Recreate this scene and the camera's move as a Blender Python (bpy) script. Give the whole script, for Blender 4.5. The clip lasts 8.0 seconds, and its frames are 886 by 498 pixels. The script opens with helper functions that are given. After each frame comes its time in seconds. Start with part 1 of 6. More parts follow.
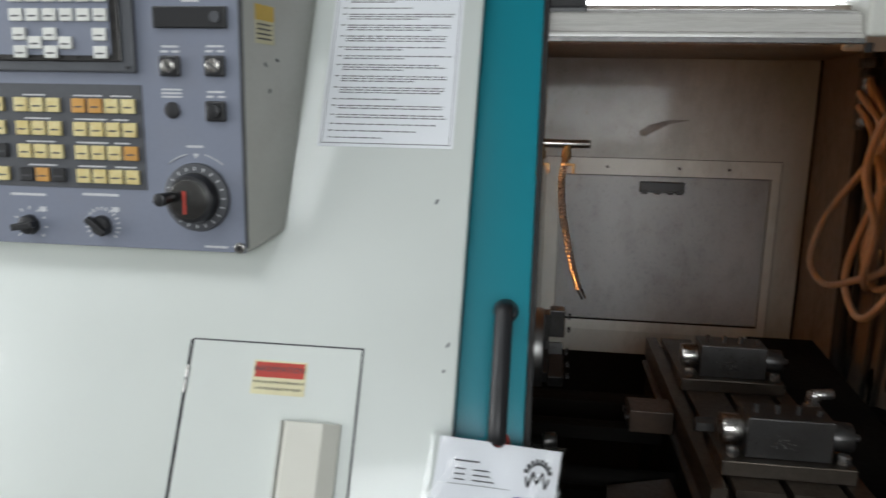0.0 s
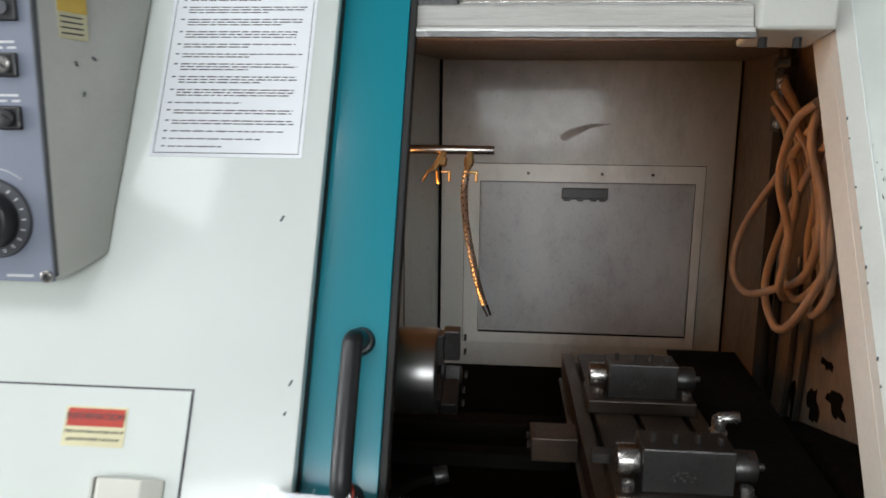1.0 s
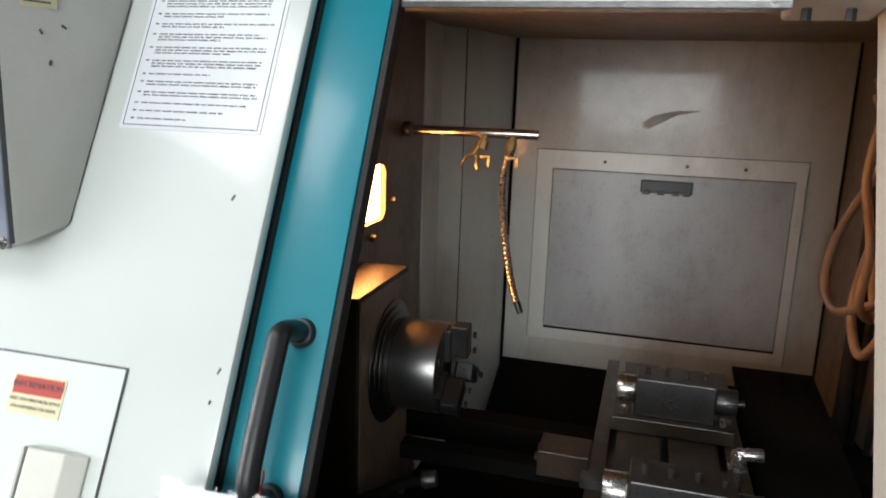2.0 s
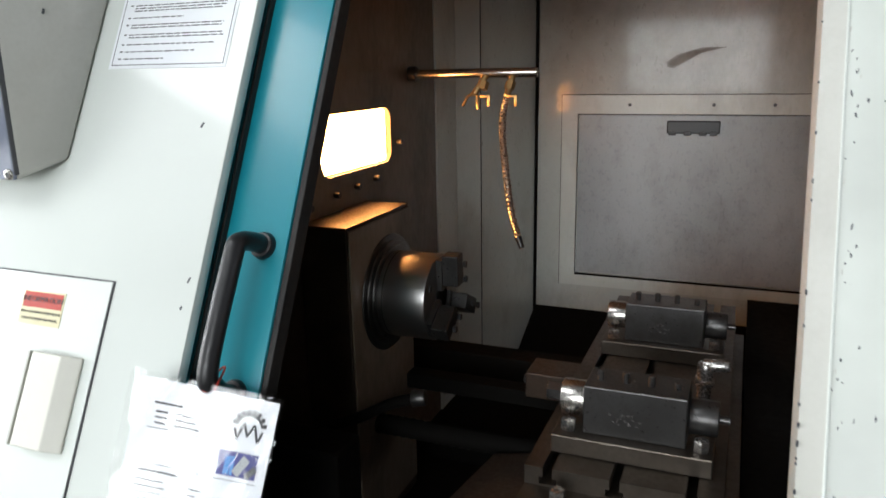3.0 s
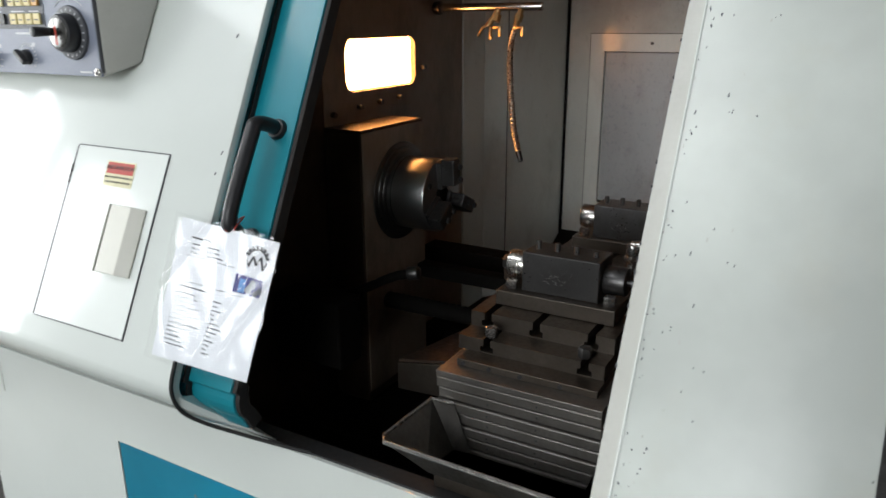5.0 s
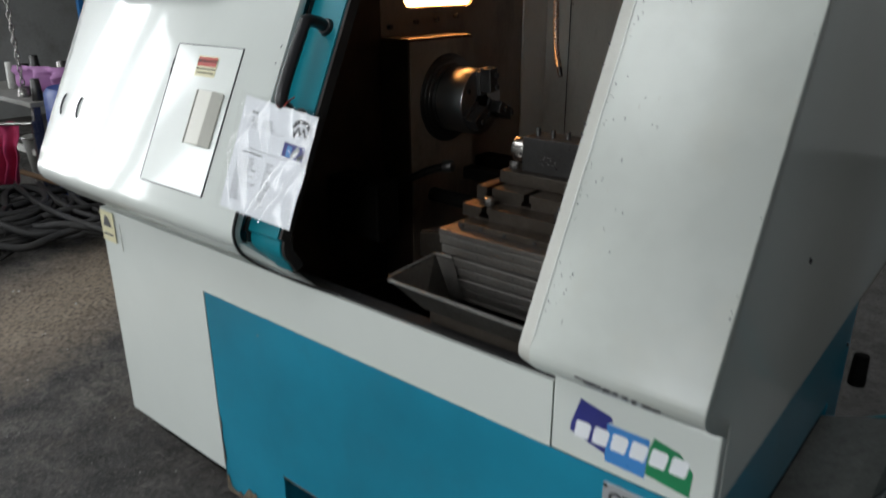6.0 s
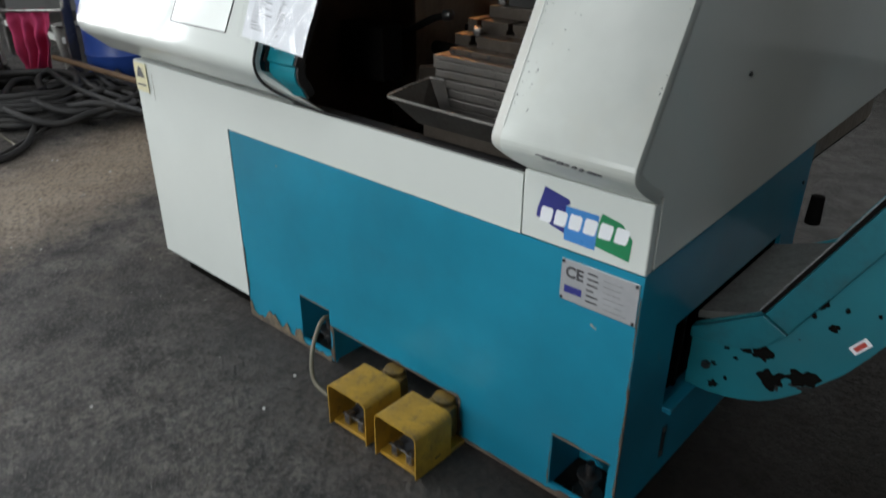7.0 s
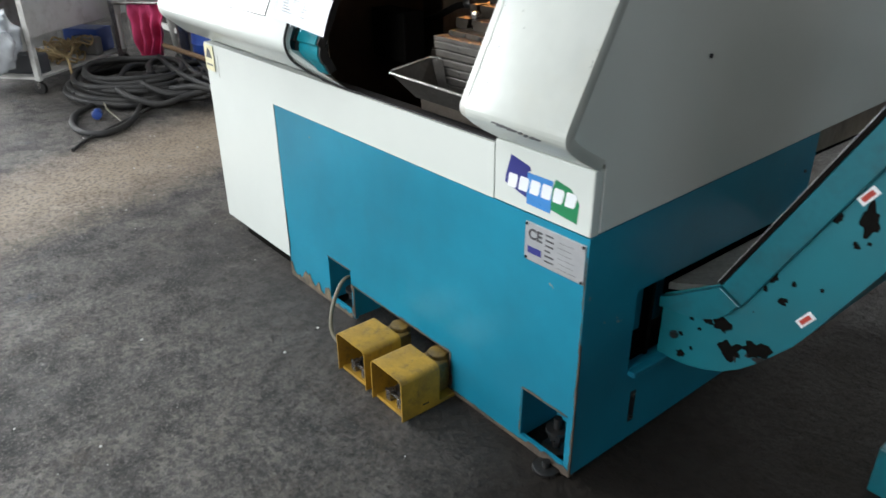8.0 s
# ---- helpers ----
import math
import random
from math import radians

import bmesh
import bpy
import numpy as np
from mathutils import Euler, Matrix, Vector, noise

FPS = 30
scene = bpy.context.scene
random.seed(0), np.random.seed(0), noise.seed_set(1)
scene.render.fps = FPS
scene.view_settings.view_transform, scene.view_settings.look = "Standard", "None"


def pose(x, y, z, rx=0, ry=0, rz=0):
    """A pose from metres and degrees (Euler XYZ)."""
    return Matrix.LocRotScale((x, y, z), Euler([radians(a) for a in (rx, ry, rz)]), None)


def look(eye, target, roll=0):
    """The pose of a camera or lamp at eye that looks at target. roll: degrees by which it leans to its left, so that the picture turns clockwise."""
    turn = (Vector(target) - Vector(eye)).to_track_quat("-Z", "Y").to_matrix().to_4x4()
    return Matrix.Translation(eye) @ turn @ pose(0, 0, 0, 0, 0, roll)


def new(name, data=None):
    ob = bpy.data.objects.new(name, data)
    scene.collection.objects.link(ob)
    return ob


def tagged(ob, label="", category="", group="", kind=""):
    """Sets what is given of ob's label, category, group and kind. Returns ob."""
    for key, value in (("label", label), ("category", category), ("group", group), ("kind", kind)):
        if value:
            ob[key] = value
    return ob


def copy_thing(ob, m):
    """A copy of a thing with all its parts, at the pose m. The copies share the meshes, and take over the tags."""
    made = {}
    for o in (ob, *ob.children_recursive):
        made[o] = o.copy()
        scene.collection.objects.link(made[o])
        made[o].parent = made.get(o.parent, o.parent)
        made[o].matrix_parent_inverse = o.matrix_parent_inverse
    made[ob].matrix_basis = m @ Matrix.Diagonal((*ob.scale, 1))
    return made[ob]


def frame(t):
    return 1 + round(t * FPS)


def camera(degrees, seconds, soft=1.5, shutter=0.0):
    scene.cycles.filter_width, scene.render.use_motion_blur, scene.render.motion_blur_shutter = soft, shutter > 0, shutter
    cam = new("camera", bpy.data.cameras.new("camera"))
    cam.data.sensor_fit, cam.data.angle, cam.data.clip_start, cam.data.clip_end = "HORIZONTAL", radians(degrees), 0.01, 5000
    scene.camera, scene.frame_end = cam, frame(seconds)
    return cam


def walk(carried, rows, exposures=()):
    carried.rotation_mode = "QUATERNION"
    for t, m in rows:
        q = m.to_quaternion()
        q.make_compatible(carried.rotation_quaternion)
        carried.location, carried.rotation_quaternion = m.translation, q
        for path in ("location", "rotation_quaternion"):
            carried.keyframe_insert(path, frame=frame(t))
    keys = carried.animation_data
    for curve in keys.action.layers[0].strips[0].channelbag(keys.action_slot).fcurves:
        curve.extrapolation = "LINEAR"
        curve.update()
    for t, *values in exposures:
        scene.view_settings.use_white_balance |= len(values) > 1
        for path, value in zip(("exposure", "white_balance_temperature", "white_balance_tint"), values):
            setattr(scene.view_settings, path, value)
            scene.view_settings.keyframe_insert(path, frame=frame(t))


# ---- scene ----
cam = camera(62.5, 8.0, soft=1.6, shutter=0.5)
PATH = [
    (0, (0.019, -1.099, 1.901), (-0.246, 0.845, 1.515), 1.1),
    (0.5, (0.127, -1.072, 1.894), (-0.054, 0.884, 1.518), -0.3),
    (1, (0.179, -0.926, 1.898), (0.016, 1.034, 1.53), 0.6),
    (1.5, (0.27, -0.82, 1.911), (0.039, 1.138, 1.575), 0.0),
    (1.7, (0.329, -0.782, 1.909), (-0.032, 1.15, 1.543), 1.4),
    (2.8, (0.64, -0.761, 1.83), (-0.094, 1.037, 1.354), -1.0),
    (3, (0.656, -0.778, 1.816), (-0.087, 1.014, 1.331), -1.1),
    (3.5, (0.747, -0.86, 1.801), (0.001, 0.919, 1.275), -1.8),
    (4, (0.816, -0.954, 1.773), (-0.014, 0.765, 1.176), -2.2),
    (4.2, (0.84, -0.98, 1.769), (0.052, 0.743, 1.129), -1.2),
    (5.3, (1.141, -1.001, 1.743), (0.082, 0.596, 1.169), 0.7),
    (5.5, (1.242, -1.027, 1.704), (0.112, 0.517, 1.123), 1.5),
    (5.7, (1.306, -1.044, 1.702), (0.126, 0.432, 1.046), 1.2),
    (6, (1.403, -1.117, 1.661), (0.198, 0.32, 0.964), -0.2),
    (6.5, (1.553, -1.274, 1.595), (0.353, 0.127, 0.822), 0.9),
    (7, (1.69, -1.332, 1.51), (0.496, 0.004, 0.621), 0.3),
    (7.5, (1.865, -1.309, 1.495), (0.561, -0.097, 0.584), 0.7),
    (8, (2.082, -1.253, 1.5), (0.689, -0.125, 0.614), -0.5),
]
EXPOSURES = [(0.0,-1.08),(0.5,-0.85),(1.0,-0.65),(1.5,-0.38),(3.0,-0.4),(4.2,-0.68),(5.5,-0.85),(6.0,-1.13),(6.5,-1.2),(7.0,-0.88),(8.0,-0.2)]
walk(cam, [(t, look(eye, target, roll)) for t, eye, target, roll in PATH], EXPOSURES)

# ---- light and exposure ----
def make_world():
    w = bpy.data.worlds.new("sky_world")
    w.use_nodes = True
    nt = w.node_tree
    sky = nt.nodes.new("ShaderNodeTexSky")
    sky.sky_type, sky.sun_disc = "NISHITA", False
    sky.sun_elevation, sky.sun_rotation = radians(40), radians(250)
    bg = nt.nodes["Background"]
    bg.inputs["Strength"].default_value = 0.12
    nt.links.new(sky.outputs[0], bg.inputs["Color"])
    scene.world = w


def area_lamp(name, eye, target, sx, sy, watts, color=(1, 1, 1)):
    d = bpy.data.lights.new(name, "AREA")
    d.shape, d.size, d.size_y, d.energy, d.color = "RECTANGLE", sx, sy, watts, color
    ob = new(name, d)
    ob.matrix_world = look(eye, target)
    return ob


make_world()
# daylight through the big side door, the roof lights and the high rear windows
for mid in (-5.2, -3.3, -1.4):
    area_lamp("side_door_daylight", (-8.7, mid, 2.5), (0, mid + 0.4, 1.6), 1.25, 4.6, 320, (0.94, 0.98, 1.0))
area_lamp("front_door_daylight", (0.7, -7.9, 3.0), (0.0, 0.2, 1.6), 4.0, 3.3, 600, (0.94, 0.98, 1.0))
area_lamp("roof_light_daylight", (-3.0, -2.7, 5.85), (-2.8, -2.2, 0), 4.6, 1.8, 310, (0.94, 0.98, 1.0))
# added fill for the lathe's end wall, through an unseen east opening
area_lamp("east_fill", (8.85, 0.2, 4.2), (0.5, 0.6, 1.6), 4.4, 2.2, 26, (0.94, 0.98, 1.0))


# ---- materials ----
def nodes_of(name):
    m = bpy.data.materials.new(name)
    m.use_nodes = True
    nt = m.node_tree
    return m, nt, nt.nodes["Principled BSDF"]


def mapped(nt, scale=(1, 1, 1)):
    geo = nt.nodes.new("ShaderNodeNewGeometry")
    mp = nt.nodes.new("ShaderNodeMapping")
    mp.inputs["Scale"].default_value = scale
    nt.links.new(geo.outputs["Position"], mp.inputs["Vector"])
    return mp.outputs[0]


def noise_of(nt, vec, scale, detail=4, rough=0.55):
    n = nt.nodes.new("ShaderNodeTexNoise")
    n.inputs["Scale"].default_value, n.inputs["Detail"].default_value, n.inputs["Roughness"].default_value = scale, detail, rough
    nt.links.new(vec, n.inputs["Vector"])
    return n.outputs["Fac"]


def ramp(nt, fac, lo, hi, a=0.0, b=1.0):
    r = nt.nodes.new("ShaderNodeMapRange")
    r.inputs["From Min"].default_value, r.inputs["From Max"].default_value = lo, hi
    r.inputs["To Min"].default_value, r.inputs["To Max"].default_value = a, b
    nt.links.new(fac, r.inputs["Value"])
    return r.outputs[0]


def mixed(nt, fac, a, b):
    mx = nt.nodes.new("ShaderNodeMix")
    mx.data_type = "RGBA"
    if isinstance(fac, float):
        mx.inputs[0].default_value = fac
    else:
        nt.links.new(fac, mx.inputs[0])
    for slot, v in ((6, a), (7, b)):
        if isinstance(v, tuple):
            mx.inputs[slot].default_value = (*v, 1)
        else:
            nt.links.new(v, mx.inputs[slot])
    return mx.outputs[2]


def math_of(nt, op, a, b):
    n = nt.nodes.new("ShaderNodeMath")
    n.operation = op
    for slot, v in ((0, a), (1, b)):
        if isinstance(v, (int, float)):
            n.inputs[slot].default_value = v
        else:
            nt.links.new(v, n.inputs[slot])
    return n.outputs[0]


def bump_of(nt, bsdf, height, strength, dist):
    b = nt.nodes.new("ShaderNodeBump")
    b.inputs["Strength"].default_value, b.inputs["Distance"].default_value = strength, dist
    nt.links.new(height, b.inputs["Height"])
    nt.links.new(b.outputs[0], bsdf.inputs["Normal"])


def surface(name, base, dark=None, rough=0.5, metal=0.0, big=2.0, fine=60.0, bump=0.1, stretch=(1, 1, 1), stain=None, amount=0.5, coat=0.0, grain=0.35, shine=0.5):
    """A painted, metal or plastic surface with broad and fine variation, and stains of another colour."""
    m, nt, b = nodes_of(name)
    vec = mapped(nt, stretch)
    dark = dark or tuple(c * 0.82 for c in base)
    n1, n2 = noise_of(nt, vec, big, 5), noise_of(nt, vec, fine, 3)
    col = mixed(nt, ramp(nt, n1, 0.35, 0.7), base, dark)
    col = mixed(nt, ramp(nt, n2, 0.4, 0.75, 0, grain), col, dark)
    if stain:
        n3 = noise_of(nt, vec, big * 3.1, 8, 0.7)
        col = mixed(nt, ramp(nt, n3, 0.5, 0.72, 0, amount), col, stain)
    nt.links.new(col, b.inputs["Base Color"])
    g = min(1, grain / 0.35)
    nt.links.new(ramp(nt, n2, 0.3, 0.7, max(0.03, rough - 0.08 * g), min(1, rough + 0.1 * g)), b.inputs["Roughness"])
    b.inputs["Metallic"].default_value = metal
    b.inputs["Specular IOR Level"].default_value = shine
    b.inputs["Coat Weight"].default_value = coat
    b.inputs["Coat Roughness"].default_value = 0.07
    if bump:
        bump_of(nt, b, n2, bump, 0.002)
    return m


def chipped(name, base, under, threshold, scale, rough=0.35, rim=(0.25, 0.13, 0.06), band=None):
    """Enamel with flakes knocked off down to primer; band (lo, hi) keeps the flakes to a strip along x."""
    m, nt, b = nodes_of(name)
    vec = mapped(nt)
    n1 = noise_of(nt, vec, 2.0, 5)
    col = mixed(nt, ramp(nt, n1, 0.36, 0.64), base, tuple(c * 0.74 for c in base))
    col = mixed(nt, ramp(nt, noise_of(nt, vec, 5.0, 7, 0.7), 0.55, 0.75, 0, 0.25), col, rim)
    col = mixed(nt, ramp(nt, noise_of(nt, vec, 1.3, 6, 0.65), 0.52, 0.7, 0, 0.3), col, tuple(0.6 * c + 0.03 for c in base))
    flake = noise_of(nt, vec, scale, 4, 0.6)
    patch = noise_of(nt, vec, scale * 0.2, 2)
    f = math_of(nt, "ADD", flake, math_of(nt, "MULTIPLY", math_of(nt, "SUBTRACT", patch, 0.5), 0.6))
    if band:
        sep = nt.nodes.new("ShaderNodeSeparateXYZ")
        nt.links.new(vec, sep.inputs[0])
        keep = math_of(nt, "MULTIPLY", ramp(nt, sep.outputs[0], band[0], band[1], 0, -0.2), 1.0)
        f = math_of(nt, "ADD", f, keep)
    chip = ramp(nt, f, threshold, threshold + 0.012)
    col = mixed(nt, chip, col, under)
    nt.links.new(col, b.inputs["Base Color"])
    nt.links.new(ramp(nt, chip, 0, 1, rough, 0.7), b.inputs["Roughness"])
    bump_of(nt, b, math_of(nt, "SUBTRACT", 1.0, chip), 0.4, 0.001)
    return m


def concrete():
    m, nt, b = nodes_of("worn_concrete")
    vec = mapped(nt)
    n1, n2, n3 = noise_of(nt, vec, 0.8, 10, 0.7), noise_of(nt, vec, 5.5, 12, 0.75), noise_of(nt, vec, 24, 10, 0.8)
    col = mixed(nt, ramp(nt, n1, 0.43, 0.57), (0.040, 0.036, 0.034), (0.17, 0.15, 0.131))
    col = mixed(nt, ramp(nt, n2, 0.48, 0.6, 0, 0.8), col, (0.022, 0.021, 0.021))
    # warm band of light beside the lathe, painted into the floor colour as a lane
    sep = nt.nodes.new("ShaderNodeSeparateXYZ")
    nt.links.new(vec, sep.inputs[0])
    lane = math_of(nt, "ADD", math_of(nt, "ADD", sep.outputs[0], math_of(nt, "MULTIPLY", sep.outputs[1], 0.37)), 2.43)
    light_band = ramp(nt, math_of(nt, "ADD", math_of(nt, "ABSOLUTE", lane, 0.0), math_of(nt, "MULTIPLY", n2, 0.7)), 0.5, 1.05, 1.0, 0.0)
    reach = math_of(nt, "ADD", math_of(nt, "ABSOLUTE", math_of(nt, "SUBTRACT", sep.outputs[1], 0.2), 0.0), n1)
    light_band = math_of(nt, "MULTIPLY", light_band, ramp(nt, reach, 1.7, 2.5, 1.0, 0.0))
    col = mixed(nt, math_of(nt, "MULTIPLY", light_band, 0.9), col, (0.27, 0.205, 0.145))
    n4 = noise_of(nt, vec, 1.9, 9, 0.72)
    col = mixed(nt, ramp(nt, n4, 0.52, 0.6, 0, 0.55), col, (0.13, 0.107, 0.084))
    n7 = noise_of(nt, vec, 3.3, 10, 0.75)
    col = mixed(nt, ramp(nt, n7, 0.53, 0.6, 0, 0.6), col, (0.145, 0.13, 0.118))
    col = mixed(nt, ramp(nt, n3, 0.46, 0.58, 0, 0.65), col, (0.024, 0.024, 0.025))
    n6 = noise_of(nt, vec, 75, 5, 0.75)
    col = mixed(nt, ramp(nt, n6, 0.53, 0.62, 0, 0.7), col, (0.21, 0.19, 0.17))
    n5 = noise_of(nt, vec, 2.6, 8, 0.7)
    col = mixed(nt, ramp(nt, n5, 0.62, 0.68, 0, 0.4), col, (0.035, 0.06, 0.10))
    col = mixed(nt, math_of(nt, "MULTIPLY", light_band, 0.72), col, (0.40, 0.315, 0.23))
    # darker, duller floor round the chip conveyor
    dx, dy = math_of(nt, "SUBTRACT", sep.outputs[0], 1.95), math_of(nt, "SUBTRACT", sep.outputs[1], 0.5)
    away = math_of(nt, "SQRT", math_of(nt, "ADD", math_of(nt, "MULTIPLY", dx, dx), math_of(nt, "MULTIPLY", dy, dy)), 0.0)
    darker = ramp(nt, math_of(nt, "ADD", away, math_of(nt, "MULTIPLY", n4, 0.8)), 1.95, 1.45, 0.0, 0.93)
    col = mixed(nt, darker, col, (0.014, 0.011, 0.009))
    # darker floor along the lathe's foot
    foot_dark = ramp(nt, math_of(nt, "ADD", sep.outputs[1], math_of(nt, "MULTIPLY", n4, 0.9)), -0.25, 0.45, 0.0, 0.75)
    foot_dark = math_of(nt, "MULTIPLY", foot_dark, ramp(nt, sep.outputs[0], -1.3, -0.4))
    col = mixed(nt, foot_dark, col, (0.032, 0.027, 0.023))
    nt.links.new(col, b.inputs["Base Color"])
    nt.links.new(ramp(nt, n2, 0.35, 0.65, 0.5, 0.8), b.inputs["Roughness"])
    nt.links.new(ramp(nt, darker, 0.0, 0.9, 0.5, 0.1), b.inputs["Specular IOR Level"])
    pits = ramp(nt, noise_of(nt, vec, 42, 6, 0.7), 0.5, 0.58, 1.0, 0.0)
    col = mixed(nt, ramp(nt, pits, 0.0, 1.0, 0.55, 0.0), col, (0.02, 0.019, 0.018))
    nt.links.new(col, b.inputs["Base Color"])
    bump_of(nt, b, math_of(nt, "ADD", math_of(nt, "ADD", n3, math_of(nt, "MULTIPLY", n2, 1.6)), math_of(nt, "MULTIPLY", pits, 0.8)), 1.0, 0.014)
    return m


def soot_shaded(name, base, dark, soot, mid, squash, reach):
    """Inner paint with a ragged smudge round one spot: soot plus painted roof shade."""
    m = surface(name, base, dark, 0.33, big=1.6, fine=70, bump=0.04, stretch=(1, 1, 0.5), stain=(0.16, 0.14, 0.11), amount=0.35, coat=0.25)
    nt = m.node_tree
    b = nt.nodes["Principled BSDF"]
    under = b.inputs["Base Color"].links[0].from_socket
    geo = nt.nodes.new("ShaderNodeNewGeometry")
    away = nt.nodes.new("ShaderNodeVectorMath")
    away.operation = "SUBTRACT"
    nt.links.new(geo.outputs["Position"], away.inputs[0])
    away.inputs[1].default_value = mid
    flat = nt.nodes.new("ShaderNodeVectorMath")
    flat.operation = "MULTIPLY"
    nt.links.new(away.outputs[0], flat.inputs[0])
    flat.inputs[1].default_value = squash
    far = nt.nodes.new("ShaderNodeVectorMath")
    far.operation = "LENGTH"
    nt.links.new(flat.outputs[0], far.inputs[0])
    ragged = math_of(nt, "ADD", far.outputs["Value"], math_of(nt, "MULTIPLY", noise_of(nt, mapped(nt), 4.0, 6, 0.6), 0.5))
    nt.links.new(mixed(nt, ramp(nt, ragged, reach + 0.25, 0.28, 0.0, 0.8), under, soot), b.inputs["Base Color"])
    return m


def glowing(name, color, strength):
    m, nt, b = nodes_of(name)
    b.inputs["Base Color"].default_value = (*color, 1)
    b.inputs["Emission Color"].default_value = (*color, 1)
    b.inputs["Emission Strength"].default_value = strength
    return m


def clear_film():
    m, nt, b = nodes_of("clear_film")
    b.inputs["Base Color"].default_value = (1, 1, 1, 1)
    b.inputs["Roughness"].default_value = 0.12
    mixer, clear = nt.nodes.new("ShaderNodeMixShader"), nt.nodes.new("ShaderNodeBsdfTransparent")
    gloss = nt.nodes.new("ShaderNodeBsdfGlossy")
    gloss.inputs["Roughness"].default_value = 0.12
    vec = mapped(nt)
    n = noise_of(nt, vec, 14, 4)
    bp = nt.nodes.new("ShaderNodeBump")
    bp.inputs["Strength"].default_value, bp.inputs["Distance"].default_value = 0.3, 0.01
    nt.links.new(n, bp.inputs["Height"])
    nt.links.new(bp.outputs[0], gloss.inputs["Normal"])
    fr = nt.nodes.new("ShaderNodeFresnel")
    fr.inputs["IOR"].default_value = 1.5
    nt.links.new(math_of(nt, "ADD", fr.outputs[0], 0.02), mixer.inputs[0])
    nt.links.new(clear.outputs[0], mixer.inputs[1])
    nt.links.new(gloss.outputs[0], mixer.inputs[2])
    nt.links.new(mixer.outputs[0], nt.nodes["Material Output"].inputs[0])
    return m


WHITE = surface("white_enamel", (0.665, 0.70, 0.665), (0.60, 0.63, 0.595), 0.36, big=1.2, fine=60, bump=0.0, coat=0.6, grain=0.05)
WHITE_CHIP = chipped("chipped_white_enamel", (0.58, 0.61, 0.57), (0.09, 0.09, 0.09), 0.74, 150, 0.3, (0.5, 0.47, 0.38), (0.77, 0.85))
GREY_PAINT = surface("warm_grey_enamel", (0.50, 0.50, 0.46), (0.43, 0.43, 0.39), 0.4, big=2, fine=120, bump=0.04, stain=(0.3, 0.28, 0.24), amount=0.2)
TEAL = chipped("teal_enamel", (0.010, 0.225, 0.345), (0.25, 0.24, 0.21), 0.79, 30, 0.33, (0.02, 0.13, 0.175))
TEAL_DOOR = surface("teal_door_enamel", (0.006, 0.235, 0.295), (0.005, 0.205, 0.26), 0.3, big=2, fine=90, bump=0.0, coat=0.2, grain=0.08)
TEAL_OLD = surface("dull_teal_enamel", (0.007, 0.135, 0.17), (0.005, 0.1, 0.125), 0.38, big=4, fine=70, bump=0.05, stain=(0.03, 0.06, 0.06), amount=0.5)
TEAL_CHIP = chipped("flaking_teal_enamel", (0.008, 0.165, 0.205), (0.006, 0.005, 0.005), 0.70, 13, 0.4, (0.1, 0.12, 0.1))
DIRTY_TAN = surface("bare_primer_and_dirt", (0.20, 0.155, 0.095), (0.06, 0.052, 0.042), 0.8, big=24, fine=120, bump=0.4, stain=(0.02, 0.02, 0.02), amount=0.95)
IVORY_PAINT = surface("ivory_enamel", (0.66, 0.65, 0.58), (0.58, 0.57, 0.5), 0.4, big=4, fine=100, bump=0.03, grain=0.1)
RUST = surface("rusty_edge", (0.13, 0.095, 0.065), (0.05, 0.042, 0.036), 0.8, big=12, fine=90, bump=0.4)
PANEL_BLUE = surface("blue_grey_panel", (0.20, 0.22, 0.28), (0.172, 0.19, 0.245), 0.42, big=3, fine=150, bump=0.03, stain=(0.2, 0.2, 0.22), amount=0.25)
PANEL_DARK = surface("dark_grey_panel", (0.075, 0.08, 0.09), (0.06, 0.062, 0.07), 0.45, big=5, fine=160, bump=0.05)
BLACK = surface("black_plastic", (0.016, 0.016, 0.018), (0.01, 0.01, 0.011), 0.38, big=8, fine=140, bump=0.06)
RUBBER = surface("black_rubber", (0.017, 0.017, 0.018), (0.028, 0.026, 0.024), 0.6, big=5, fine=90, bump=0.2, shine=0.3)
KEY_IVORY = surface("ivory_key", (0.72, 0.63, 0.33), (0.62, 0.50, 0.2), 0.45, big=30, fine=200, bump=0.02, stain=(0.42, 0.2, 0.04), amount=0.45)
KEY_WHITE = surface("white_key", (0.74, 0.74, 0.70), (0.64, 0.64, 0.6), 0.45, big=30, fine=200, bump=0.02)
KEY_ORANGE = surface("orange_stained_key", (0.62, 0.33, 0.08), (0.5, 0.24, 0.05), 0.45, big=30, fine=200, bump=0.02)
RED = surface("red_print", (0.5, 0.05, 0.03), (0.42, 0.04, 0.025), 0.5, big=30, fine=200, bump=0.02)
INK = surface("dark_ink", (0.05, 0.05, 0.055), (0.08, 0.08, 0.085), 0.6, big=60, fine=300, bump=0.0)
PALE_INK = surface("pale_print", (0.6, 0.61, 0.62), (0.5, 0.5, 0.52), 0.6, big=60, fine=300, bump=0.0)
PAPER = surface("white_paper", (0.83, 0.85, 0.875), (0.78, 0.80, 0.83), 0.6, big=3, fine=200, bump=0.02)
CREAM = surface("cream_label", (0.70, 0.66, 0.42), (0.62, 0.57, 0.36), 0.5, big=20, fine=200, bump=0.02)
YELLOW_LABEL = surface("yellow_label", (0.72, 0.50, 0.08), (0.65, 0.42, 0.06), 0.5, big=20, fine=200, bump=0.02)
